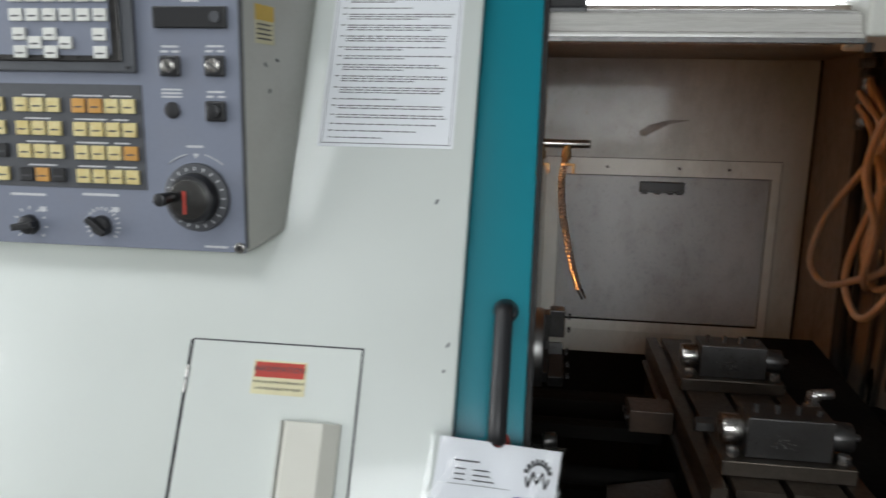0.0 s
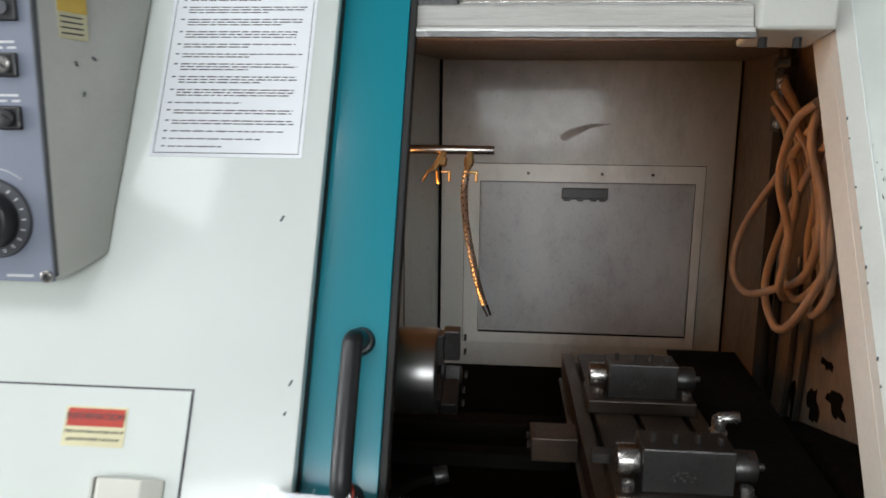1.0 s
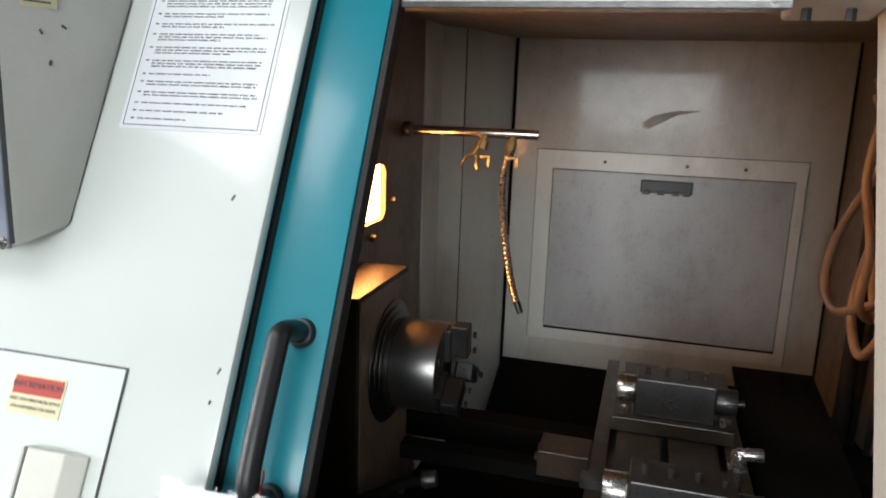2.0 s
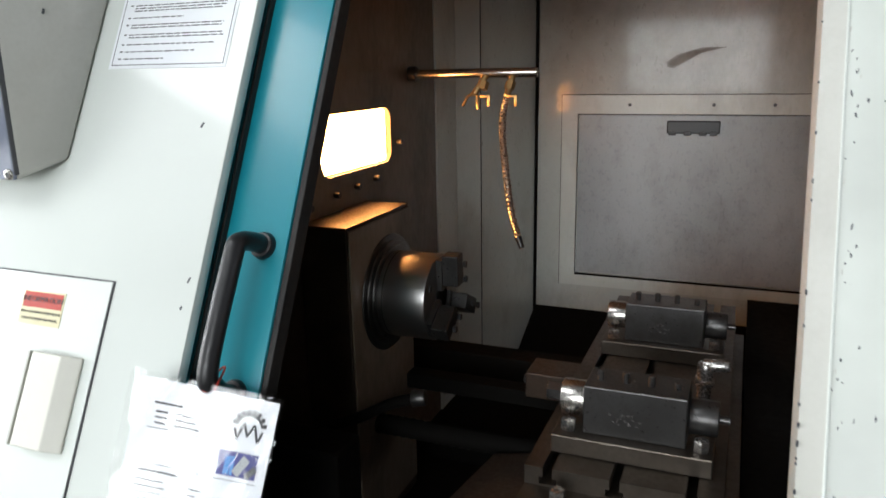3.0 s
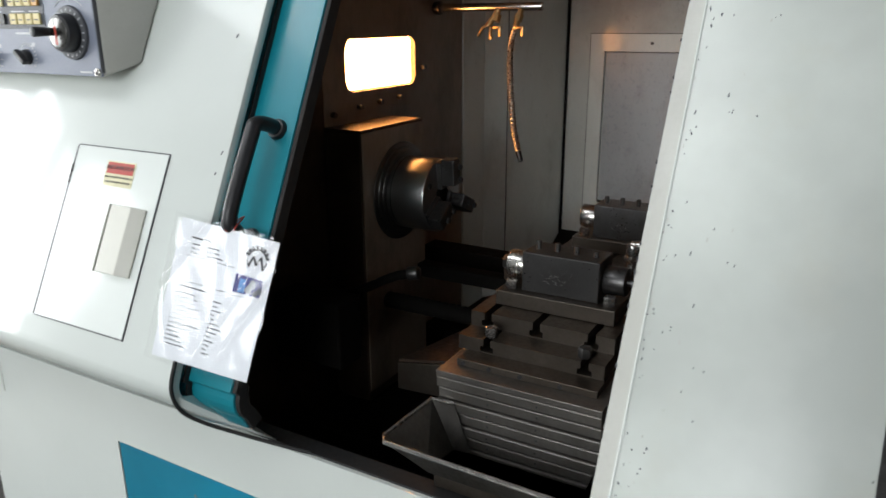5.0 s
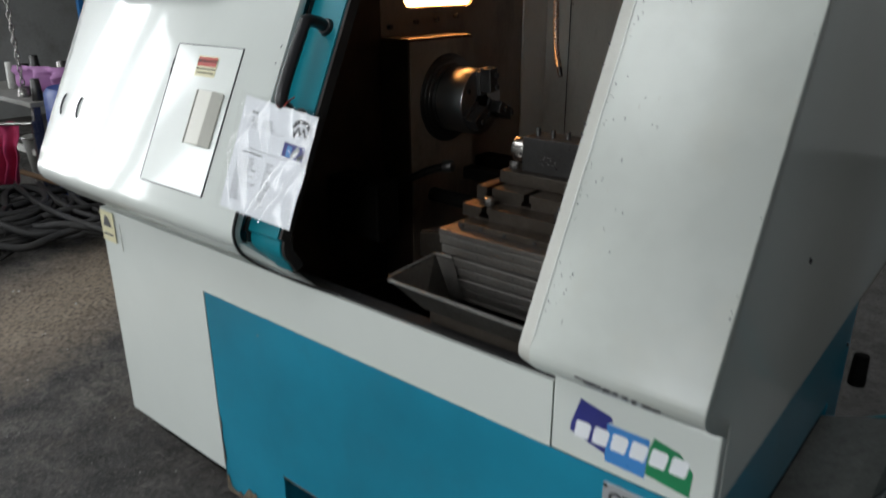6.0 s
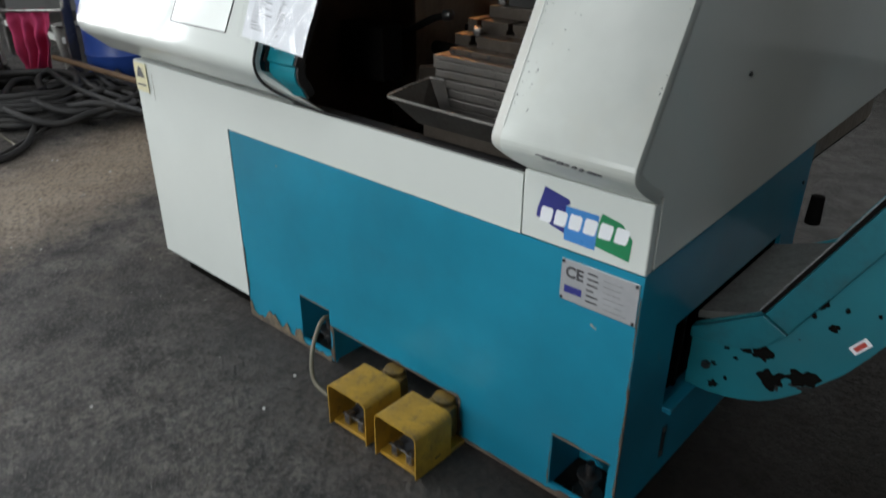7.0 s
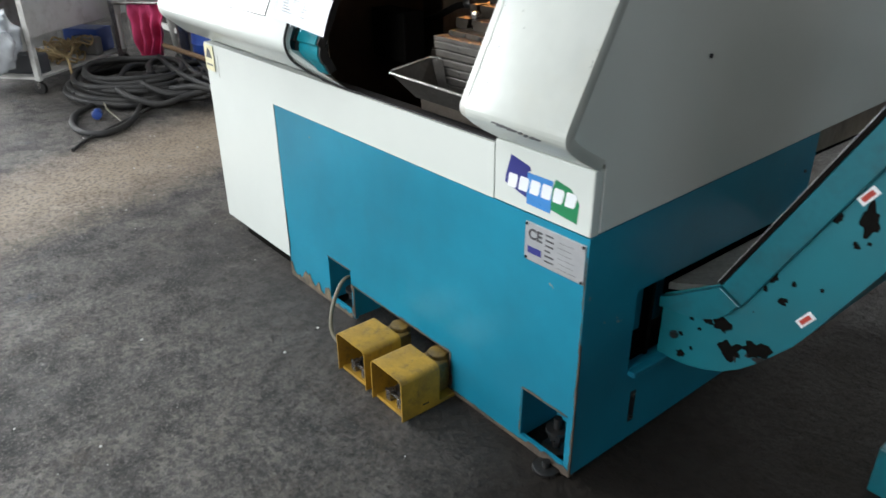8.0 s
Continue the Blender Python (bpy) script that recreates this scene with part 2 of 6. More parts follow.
STEEL = surface("ground_steel", (0.36, 0.35, 0.34), (0.24, 0.23, 0.22), 0.24, 0.9, big=10, fine=220, bump=0.02, stretch=(1, 1, 4), stain=(0.12, 0.09, 0.07), amount=0.5)
CHUCK_STEEL = surface("turned_chuck_steel", (0.27, 0.262, 0.257), (0.235, 0.23, 0.226), 0.3, 0.95, big=2, fine=40, bump=0.0, grain=0.03)
STEEL_DARK = surface("oily_dark_steel", (0.095, 0.093, 0.092), (0.055, 0.053, 0.052), 0.34, 0.85, big=8, fine=160, bump=0.08, stain=(0.05, 0.045, 0.04), amount=0.6)
CHROME = surface("bright_turned_steel", (0.5, 0.48, 0.455), (0.4, 0.385, 0.36), 0.24, 1.0, big=6, fine=260, bump=0.05, stretch=(6, 1, 1))
BRASS = surface("brass_fitting", (0.45, 0.33, 0.16), (0.33, 0.23, 0.11), 0.38, 0.9, big=20, fine=200, bump=0.1)
PLATE = surface("oily_plate_steel", (0.115, 0.098, 0.082), (0.06, 0.05, 0.041), 0.36, 0.9, big=7, fine=130, bump=0.1, stain=(0.07, 0.05, 0.035), amount=0.6)
RUST_PLATE = surface("brown_oily_plate", (0.06, 0.038, 0.026), (0.028, 0.019, 0.014), 0.4, 0.5, big=8, fine=110, bump=0.1)
TRAY_STEEL = surface("dull_tray_steel", (0.17, 0.158, 0.145), (0.09, 0.084, 0.077), 0.42, 0.8, big=6, fine=120, bump=0.08, stain=(0.1, 0.08, 0.06), amount=0.4)
INNER = surface("oil_stained_inner_paint", (0.66, 0.69, 0.65), (0.52, 0.54, 0.505), 0.33, big=1.6, fine=70, bump=0.04, stretch=(1, 1, 0.5), stain=(0.16, 0.14, 0.11), amount=0.35, coat=0.25)
INNER_SOOT_SHADE = soot_shaded("soot_shade_inner_paint", (0.56, 0.585, 0.55), (0.41, 0.43, 0.40), (0.085, 0.06, 0.042), (0.22, 1.92, 1.99), (1.0, 1.0, 1.35), 0.5)
INNER_BROWN = surface("brown_stained_inner_paint", (0.24, 0.195, 0.152), (0.15, 0.117, 0.088), 0.42, big=1.8, fine=60, bump=0.08, stretch=(1, 1, 0.5), stain=(0.05, 0.035, 0.025), amount=0.7)
# near-black for oily metal and bare patches, and for shade painted into deep parts
INNER_DARK = surface("oily_and_shaded_black", (0.008, 0.0075, 0.007), (0.005, 0.0045, 0.004), 0.7, 0.0, big=4, fine=60, bump=0.2, shine=0.02)
PANEL_GREY = surface("grey_cover_panel", (0.42, 0.447, 0.457), (0.31, 0.33, 0.34), 0.3, big=2.5, fine=80, bump=0.04, stretch=(1, 1, 0.6), stain=(0.12, 0.11, 0.1), amount=0.35)
HOSE_CLEAR = surface("amber_braided_hose", (0.60, 0.44, 0.32), (0.46, 0.33, 0.225), 0.28, big=9, fine=420, bump=0.5, coat=0.4)
YELLOW = surface("yellow_enamel", (0.47, 0.27, 0.025), (0.28, 0.16, 0.02), 0.45, big=10, fine=100, bump=0.1, stain=(0.09, 0.065, 0.035), amount=0.65)
YELLOW_DIRTY = surface("oily_yellow_enamel", (0.24, 0.15, 0.03), (0.12, 0.08, 0.025), 0.5, big=16, fine=100, bump=0.15, stain=(0.04, 0.032, 0.022), amount=0.8)
CABLE = surface("grey_cable", (0.17, 0.155, 0.11), (0.12, 0.108, 0.075), 0.5, big=20, fine=100, bump=0.1)
LOGO_NAVY = surface("navy_film", (0.035, 0.04, 0.22), (0.03, 0.035, 0.19), 0.35, big=10, fine=100, bump=0.01)
LOGO_SKY = surface("sky_blue_film", (0.06, 0.25, 0.60), (0.05, 0.22, 0.55), 0.35, big=10, fine=100, bump=0.01)
LOGO_GREEN = surface("green_film", (0.02, 0.24, 0.10), (0.02, 0.2, 0.08), 0.35, big=10, fine=100, bump=0.01)
ALU = surface("brushed_aluminium", (0.62, 0.63, 0.65), (0.52, 0.53, 0.55), 0.38, 0.6, big=14, fine=200, bump=0.05)
PINK = surface("crimson_cloth", (0.55, 0.06, 0.16), (0.4, 0.03, 0.1), 0.9, big=6, fine=150, bump=0.4)
LILAC = surface("lilac_cloth", (0.42, 0.22, 0.42), (0.3, 0.14, 0.3), 0.9, big=6, fine=150, bump=0.4)
BLUE_PLASTIC = surface("blue_drum_plastic", (0.02, 0.06, 0.28), (0.015, 0.045, 0.2), 0.4, big=4, fine=100, bump=0.06)
ROPE = surface("tan_rope", (0.5, 0.38, 0.2), (0.36, 0.25, 0.12), 0.9, big=20, fine=200, bump=0.5)
BENCH = surface("grey_bench_paint", (0.62, 0.61, 0.585), (0.52, 0.51, 0.485), 0.5, big=3, fine=80, bump=0.06, stain=(0.15, 0.12, 0.09), amount=0.4)
WALL = surface("grey_plaster", (0.36, 0.36, 0.35), (0.26, 0.26, 0.25), 0.9, big=0.7, fine=30, bump=0.15, stain=(0.13, 0.12, 0.1), amount=0.5)
DARK_WALL = surface("near_black_board", (0.012, 0.011, 0.011), (0.007, 0.007, 0.007), 0.8, big=1.5, fine=30, bump=0.2, shine=0.1)
BENCH_DULL = surface("dull_grey_plate", (0.27, 0.265, 0.25), (0.19, 0.185, 0.17), 0.5, big=5, fine=80, bump=0.06, stain=(0.1, 0.08, 0.06), amount=0.4)
ROOF = surface("corrugated_roof_grey", (0.22, 0.22, 0.22), (0.16, 0.16, 0.16), 0.7, big=1, fine=30, bump=0.1)
BEAM_GREY = surface("pressed_beam_enamel", (0.52, 0.51, 0.48), (0.40, 0.39, 0.36), 0.25, big=6, fine=90, bump=0.02, stretch=(0.15, 1, 3), stain=(0.2, 0.17, 0.13), amount=0.4, coat=0.4)
HOSE_STEEL = surface("bright_ribbed_steel", (0.78, 0.75, 0.71), (0.6, 0.56, 0.52), 0.3, 1.0, big=20, fine=200, bump=0.0)
WOOD = surface("old_brown_wood", (0.17, 0.10, 0.052), (0.10, 0.058, 0.03), 0.7, big=6, fine=90, bump=0.3, stretch=(0.3, 3, 3))
DIAL_FACE = surface("polished_dial_face", (0.17, 0.165, 0.16), (0.13, 0.128, 0.125), 0.16, 0.9, big=20, fine=120, bump=0.0)
CHANNEL_GREY = surface("dirty_channel_plate", (0.13, 0.135, 0.125), (0.075, 0.075, 0.068), 0.5, big=7, fine=90, bump=0.1, stain=(0.03, 0.028, 0.024), amount=0.7)
WRAP = surface("crumpled_pale_plastic", (0.62, 0.65, 0.68), (0.45, 0.48, 0.52), 0.18, big=9, fine=60, bump=0.5, coat=0.6)
FILM = clear_film()
SKY_GLOW = glowing("sky_seen_through_window", (0.95, 0.98, 1.0), 12.0)
LAMP_GLOW = glowing("lamp_lens", (1.0, 0.41, 0.12), 42.0)
CONCRETE = concrete()


# ---- mesh helpers ----
def part(name, bm, material, parent=None, label=""):
    bmesh.ops.recalc_face_normals(bm, faces=bm.faces)
    me = bpy.data.meshes.new(name)
    bm.to_mesh(me)
    bm.free()
    me.materials.append(material)
    ob = new(name, me)
    if parent is not None:
        ob.parent = parent
    return tagged(ob, label)


def thing(name, label, category, group=""):
    return tagged(new(name), label, category, group)


def smooth(ob, angle=35):
    me = ob.data
    me.polygons.foreach_set("use_smooth", [True] * len(me.polygons))
    bm = bmesh.new()
    bm.from_mesh(me)
    for e in bm.edges:
        e.smooth = len(e.link_faces) == 2 and e.calc_face_angle(0) < radians(angle)
    bm.to_mesh(me)
    bm.free()
    return ob


def box(x0, x1, y0, y1, z0, z1, bevel=0.0, bm=None, m=None):
    bm = bm or bmesh.new()
    t = bmesh.new()
    bmesh.ops.create_cube(t, size=1)
    bmesh.ops.transform(t, matrix=Matrix.LocRotScale(((x0 + x1) / 2, (y0 + y1) / 2, (z0 + z1) / 2), None, (abs(x1 - x0), abs(y1 - y0), abs(z1 - z0))), verts=t.verts)
    if bevel:
        bmesh.ops.bevel(t, geom=t.edges[:], offset=bevel, segments=2, affect="EDGES", profile=0.5, clamp_overlap=True)
    return merged(bm, t, m)


def merged(bm, t, m=None):
    if m is not None:
        bmesh.ops.transform(t, matrix=m, verts=t.verts)
    me = bpy.data.meshes.new("tmp")
    t.to_mesh(me)
    t.free()
    bm.from_mesh(me)
    bpy.data.meshes.remove(me)
    return bm


def cyl(p, q, r, r2=None, seg=24, bevel=0.0, bm=None):
    bm = bm or bmesh.new()
    p, q = Vector(p), Vector(q)
    t = bmesh.new()
    bmesh.ops.create_cone(t, cap_ends=True, segments=seg, radius1=r, radius2=r if r2 is None else r2, depth=(q - p).length)
    if bevel:
        rim = [e for e in t.edges if abs(e.verts[0].co.z - e.verts[1].co.z) < 1e-6]
        bmesh.ops.bevel(t, geom=rim, offset=bevel, segments=2, affect="EDGES", profile=0.5)
    turn = (q - p).to_track_quat("Z", "Y").to_matrix().to_4x4()
    return merged(bm, t, Matrix.Translation((p + q) / 2) @ turn)


def prism(profile, x0, x1, bevel=0.0, bm=None, axis="x"):
    """A closed outline, (y, z) for axis x or (x, z) for axis y, drawn out along that axis."""
    bm = bm or bmesh.new()
    t = bmesh.new()
    ring = [t.verts.new((x0, a, b) if axis == "x" else (a, x0, b)) for a, b in profile]
    face = t.faces.new(ring)
    more = bmesh.ops.extrude_face_region(t, geom=[face])["geom"]
    step = (x1 - x0, 0, 0) if axis == "x" else (0, x1 - x0, 0)
    bmesh.ops.translate(t, vec=step, verts=[v for v in more if isinstance(v, bmesh.types.BMVert)])
    if bevel:
        bmesh.ops.bevel(t, geom=t.edges[:], offset=bevel, segments=2, affect="EDGES", profile=0.5, clamp_overlap=True)
    return merged(bm, t)


def skin(line, thick):
    """The closed outline of a sheet of that thickness whose outer face follows the open line (y, z)."""
    inner = []
    for i, (a, b) in enumerate(line):
        p, q = line[max(i - 1, 0)], line[min(i + 1, len(line) - 1)]
        dy, dz = q[0] - p[0], q[1] - p[1]
        n = math.hypot(dy, dz)
        inner.append((a + dz / n * thick, b - dy / n * thick))
    return list(line) + inner[::-1]


def sheet_with_holes(us, vs, holes, lo, hi, place):
    """A sheet on a grid of cuts us, vs, less the cells whose middle lies in a hole (u0, u1, v0, v1); place(u, v, d) gives the point."""
    bm = bmesh.new()
    solid = {}
    for i in range(len(us) - 1):
        for j in range(len(vs) - 1):
            u, v = (us[i] + us[i + 1]) / 2, (vs[j] + vs[j + 1]) / 2
            solid[i, j] = not any(a < u < b and c < v < d for a, b, c, d in holes)
    memo = {}

    def vert(i, j, d):
        if (i, j, d) not in memo:
            memo[i, j, d] = bm.verts.new(place(us[i], vs[j], d))
        return memo[i, j, d]

    for (i, j), on in solid.items():
        if not on:
            continue
        for d in (lo, hi):
            bm.faces.new([vert(i, j, d), vert(i + 1, j, d), vert(i + 1, j + 1, d), vert(i, j + 1, d)])
        for di, dj, a, b in ((-1, 0, (0, 0), (0, 1)), (1, 0, (1, 0), (1, 1)), (0, -1, (0, 0), (1, 0)), (0, 1, (0, 1), (1, 1))):
            if not solid.get((i + di, j + dj)):
                bm.faces.new([vert(i + a[0], j + a[1], lo), vert(i + b[0], j + b[1], lo), vert(i + b[0], j + b[1], hi), vert(i + a[0], j + a[1], hi)])
    return bm


def spline(points, n=8):
    """A smooth line through the points."""
    pts = [Vector(p) for p in points]
    ext = [2 * pts[0] - pts[1]] + pts + [2 * pts[-1] - pts[-2]]
    out = []
    for i in range(1, len(ext) - 2):
        a, b, c, d = ext[i - 1:i + 3]
        for k in range(n):
            t = k / n
            out.append(0.5 * ((2 * b) + (c - a) * t + (2 * a - 5 * b + 4 * c - d) * t * t + (3 * b - a - 3 * c + d) * t ** 3))
    return out + [pts[-1]]


def tube(points, r, seg=10, n=8, ridge=0.0, bm=None):
    """A round tube along a smooth line; ridge makes every other ring wider, as on a corrugated hose."""
    bm = bm or bmesh.new()
    line = spline(points, n) if n > 1 else [Vector(p) for p in points]
    rings, side = [], None
    for i, p in enumerate(line):
        d = (line[min(i + 1, len(line) - 1)] - line[max(i - 1, 0)]).normalized()
        side = (side or d.orthogonal())
        side = (side - d * side.dot(d)).normalized()
        up = d.cross(side)
        rr = r * (1 + ridge * (i % 2))
        rings.append([bm.verts.new(p + (side * math.cos(2 * math.pi * k / seg) + up * math.sin(2 * math.pi * k / seg)) * rr) for k in range(seg)])
    for a, b in zip(rings, rings[1:]):
        for k in range(seg):
            bm.faces.new([a[k], a[(k + 1) % seg], b[(k + 1) % seg], b[k]])
    bm.faces.new(rings[0])
    bm.faces.new(rings[-1][::-1])
    return bm


def blotch(cx, cz, rx, rz, seed, n=22):
    """A ragged closed outline round a middle."""
    out = []
    for k in range(n):
        a = 2 * math.pi * k / n
        w = 1 + 0.75 * noise.noise(Vector((1.7 * math.cos(a) + seed * 3.1, 1.7 * math.sin(a), seed))) + 0.35 * noise.noise(Vector((5 * math.cos(a), 5 * math.sin(a) + seed, 2.2)))
        out.append((cx + rx * w * math.cos(a), cz + rz * w * math.sin(a)))
    return out


def lettering(name, text, size, m, material, parent, bold=0.0):
    """Flat letters of the built-in font, raised a hair."""
    cu = bpy.data.curves.new(name, "FONT")
    cu.body, cu.size, cu.extrude, cu.align_x, cu.align_y = text, size, 0.0003, "CENTER", "CENTER"
    cu.offset = bold
    tmp = bpy.data.objects.new(name, cu)
    scene.collection.objects.link(tmp)
    bpy.context.view_layer.update()
    me = bpy.data.meshes.new_from_object(tmp)
    bpy.data.objects.remove(tmp)
    me.transform(m)
    me.materials.clear()
    me.materials.append(material)
    ob = new(name, me)
    ob.parent = parent
    return ob


# sloped front: y of the face at a height, for the fixed cover, the sliding door and the end cover
def left_y(z):
    return -0.105 + 0.49 * (z - 1.12)


def door_y(z):
    return left_y(z) + 0.05


def right_y(z):
    return -0.112 + 0.525 * (z - 1.035)


SLOPE = math.degrees(math.atan(0.49))


def on_left(x, z, out=0.0):
    """A frame lying on the fixed cover: local x to the right, y up the slope, z out of it."""
    return Matrix.Translation((x, left_y(z), z)) @ pose(0, 0, 0, 90 - SLOPE, 0, 0) @ Matrix.Translation((0, 0, out))


# ---- the hall ----
def hall():
    bm = bmesh.new()
    bmesh.ops.create_grid(bm, x_segments=40, y_segments=40, size=1)
    for v in bm.verts:
        v.co.x, v.co.y = v.co.x * 13, v.co.y * 11
        v.co.z = 0.0
    tagged(part("floor", bm, CONCRETE), "worn grey concrete workshop floor with stains and a painted band of light", "floor", kind="structure")
    # side wall with the open goods door
    us, vs = [-8, -5.9, -4.5, -4.0, -2.6, -2.1, -0.7, 7], [0, 0.2, 4.9, 6]
    bm = sheet_with_holes(us, vs, [(-5.9, -4.5, 0.2, 4.9), (-4.0, -2.6, 0.2, 4.9), (-2.1, -0.7, 0.2, 4.9)], -9.0, -8.8, lambda u, v, d: (d, u, v))
    tagged(part("wall_west", bm, WALL), "grey plastered hall wall with three tall window openings", "wall", kind="structure")
    us, vs = [-9, -1.8, 3.0, 9], [0, 2.8, 5.2, 6]
    bm = sheet_with_holes(us, vs, [(-1.8, 3.0, 2.8, 5.2)], 7.0, 7.2, lambda u, v, d: (u, d, v))
    tagged(part("wall_north", bm, WALL), "grey plastered hall wall with a high window band", "wall", kind="structure")
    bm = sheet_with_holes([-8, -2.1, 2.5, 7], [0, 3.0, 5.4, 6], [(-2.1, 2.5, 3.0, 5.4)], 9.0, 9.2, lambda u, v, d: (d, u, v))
    tagged(part("wall_east", bm, WALL), "grey plastered hall wall with an opening added for the fill light", "wall", kind="structure")
    bm = sheet_with_holes([-9, -1.4, 2.8, 9], [0, 4.7, 6], [(-1.4, 2.8, 0, 4.7)], -8.2, -8.0, lambda u, v, d: (u, d, v))
    tagged(part("wall_south", bm, WALL), "grey plastered hall wall with an open goods door", "wall", kind="structure")
    us, vs = [-9, -5.4, -0.6, 9], [-8, -3.7, -1.7, 7]
    bm = sheet_with_holes(us, vs, [(-5.4, -0.6, -3.7, -1.7)], 6.0, 6.15, lambda u, v, d: (u, v, d))
    tagged(part("ceiling", bm, ROOF), "grey sheet roof with a long roof light", "ceiling", kind="structure")
    win = tagged(new("window_1"), "high bright window band with steel bars", "window", kind="structure")
    part("pane", box(-1.8, 3.0, 7.25, 7.26, 2.8, 5.2), SKY_GLOW, win)
    for z in (2.8, 5.14):
        part("window_frame", box(-1.8, 3.0, 7.03, 7.11, z, z + 0.06), BENCH, win)
    # dark boards and hanging lengths behind the benches
    boards = tagged(new("partition"), "near-black board partition behind the benches", "partition", kind="structure")
    rnd = random.Random(4)
    for k in range(26):
        x = -8.6 + k * 0.26
        part("board", box(x, x + 0.245, 4.2 + rnd.uniform(-0.03, 0.03), 4.26, 0, 3.1 + rnd.uniform(-0.2, 0.2)), DARK_WALL, boards)


hall()


# ---- the lathe ----
lathe = thing("cnc_lathe", "white and teal slant-front lathe with its door slid open", "lathe")
XL, XR = -1.115, 1.09


def lathe_base():
    us = [-0.503, -0.18, -0.02, 0.0, 0.565, 0.895, 1.065, XR]
    vs = [0.012, 0.035, 0.155, 0.205, 0.215, 0.75]
    holes = [(-0.18, -0.02, 0.035, 0.215), (0.0, 0.565, 0.0, 0.155), (0.895, 1.065, 0.035, 0.205)]
    part("front_panel", sheet_with_holes(us, vs, holes, 0.0, 0.012, lambda u, v, d: (u, d, v)), TEAL, lathe, "teal enamelled lower front panel with chipped cut-outs")
    # recesses behind the cut-outs
    for x0, x1, z1, depth in ((-0.18, -0.02, 0.215, 0.2), (0.0, 0.565, 0.155, 0.15), (0.895, 1.065, 0.205, 0.16)):
        bm = box(x0 - 0.004, x1 + 0.004, depth, depth + 0.01, 0.02, z1 + 0.004)
        box(x0 - 0.012, x0 - 0.002, 0.0125, depth, 0.02, z1, bm=bm)
        box(x1 + 0.002, x1 + 0.012, 0.0125, depth, 0.02, z1, bm=bm)
        box(x0 - 0.012, x1 + 0.012, 0.0125, depth, z1 + 0.002, z1 + 0.012, bm=bm)
        part("recess", bm, TEAL, lathe)
    # rusty folded rims
    for x0, x1 in ((-0.5, -0.02), (0.568, 0.893)):
        part("rust_rim", box(x0, x1, -0.003, 0.02, 0.004, 0.016, 0.002), RUST, lathe)
    part("rust_rim", box(0.893, XR, -0.003, 0.02, 0.004, 0.014, 0.002), RUST, lathe)
    for x in (-0.0035, 0.567):
        part("rust_rim", box(x - 0.0025, x + 0.0025, -0.002, 0.006, 0.014, 0.156), RUST, lathe)
    part("rust_rim", box(0, 0.565, -0.002, 0.006, 0.1545, 0.1585), RUST, lathe)
    part("rust_rim", box(0.893, 1.067, -0.002, 0.006, 0.2045, 0.208), RUST, lathe)
    part("rust_rim", box(-0.182, -0.018, -0.002, 0.006, 0.2145, 0.218), RUST, lathe)
    bm = sheet_with_holes([XL, -0.506, 0.7535], [0.088, 0.7525, 0.907], [(-0.506, 0.7535, 0.0, 0.7525)], -0.002, 0.03, lambda u, v, d: (u, d, v))
    part("sill_panel", bm, WHITE, lathe, "white enamelled sill and lower side cover")
    part("left_end", box(XL, XL + 0.004, 0.0305, 1.0, 0.088, 0.92), WHITE, lathe)
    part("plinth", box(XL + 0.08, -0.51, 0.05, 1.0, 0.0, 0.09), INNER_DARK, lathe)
    part("sill_seal", box(-0.13, 0.75, 0.006, 0.05, 0.907, 0.912, 0.002), RUBBER, lathe)
    part("badge_panel", box(0.7565, XR, -0.002, 0.03, 0.7525, 0.921, 0.004), WHITE, lathe)
    # end wall with the conveyor opening
    us, vs = [0.012, 0.218, 0.44, 0.52, 0.95, 1.11], [0.012, 0.07, 0.2, 0.235, 0.275, 0.53, 0.752]
    bm = sheet_with_holes(us, vs, [(0.218, 0.95, 0.275, 0.53), (0.23, 0.3, 0.06, 0.2)], XR - 0.012, XR, lambda u, v, d: (d, u, v + (0.036 * u if v > 0.7 else 0)))
    part("end_panel", bm, TEAL, lathe, "teal lower end panel with the conveyor opening")
    part("corner_rust", box(XR - 0.003, XR + 0.0012, -0.002, 0.003, 0.01, 0.45), RUST, lathe)
    part("slot", box(XR + 0.001, XR + 0.003, 0.245, 0.27, 0.075, 0.185, 0.001), BLACK, lathe)
    part("slot_screw", cyl((XR, 0.2575, 0.172), (XR + 0.006, 0.2575, 0.172), 0.008, seg=12), CHROME, lathe)
    part("slot_screw", cyl((XR, 0.2575, 0.088), (XR + 0.006, 0.2575, 0.088), 0.008, seg=12), CHROME, lathe)
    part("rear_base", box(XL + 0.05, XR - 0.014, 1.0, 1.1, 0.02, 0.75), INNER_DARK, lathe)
    # near-black backing sheets paint in the shade of the hollows
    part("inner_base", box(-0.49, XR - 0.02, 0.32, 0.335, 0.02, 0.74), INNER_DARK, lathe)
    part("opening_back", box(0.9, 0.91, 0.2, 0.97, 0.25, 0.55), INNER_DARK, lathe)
    part("inner_plate", box(1.03, 1.04, 0.222, 0.42, 0.35, 0.528, 0.002), TEAL, lathe)
    part("opening_lip", box(1.06, 1.115, 0.22, 0.52, 0.255, 0.272, 0.003), TEAL, lathe)
    smooth(part("rear_valve", cyl((1.12, 1.17, 0.50), (1.12, 1.17, 0.60), 0.026, 0.022, 16, 0.004), INNER_DARK, lathe))
    for y, z in ((0.398, 1.127), (1.06, 0.67)):
        part("side_screw", cyl((XR, y, z), (XR + 0.005, y, z), 0.006, seg=10), BLACK, lathe)
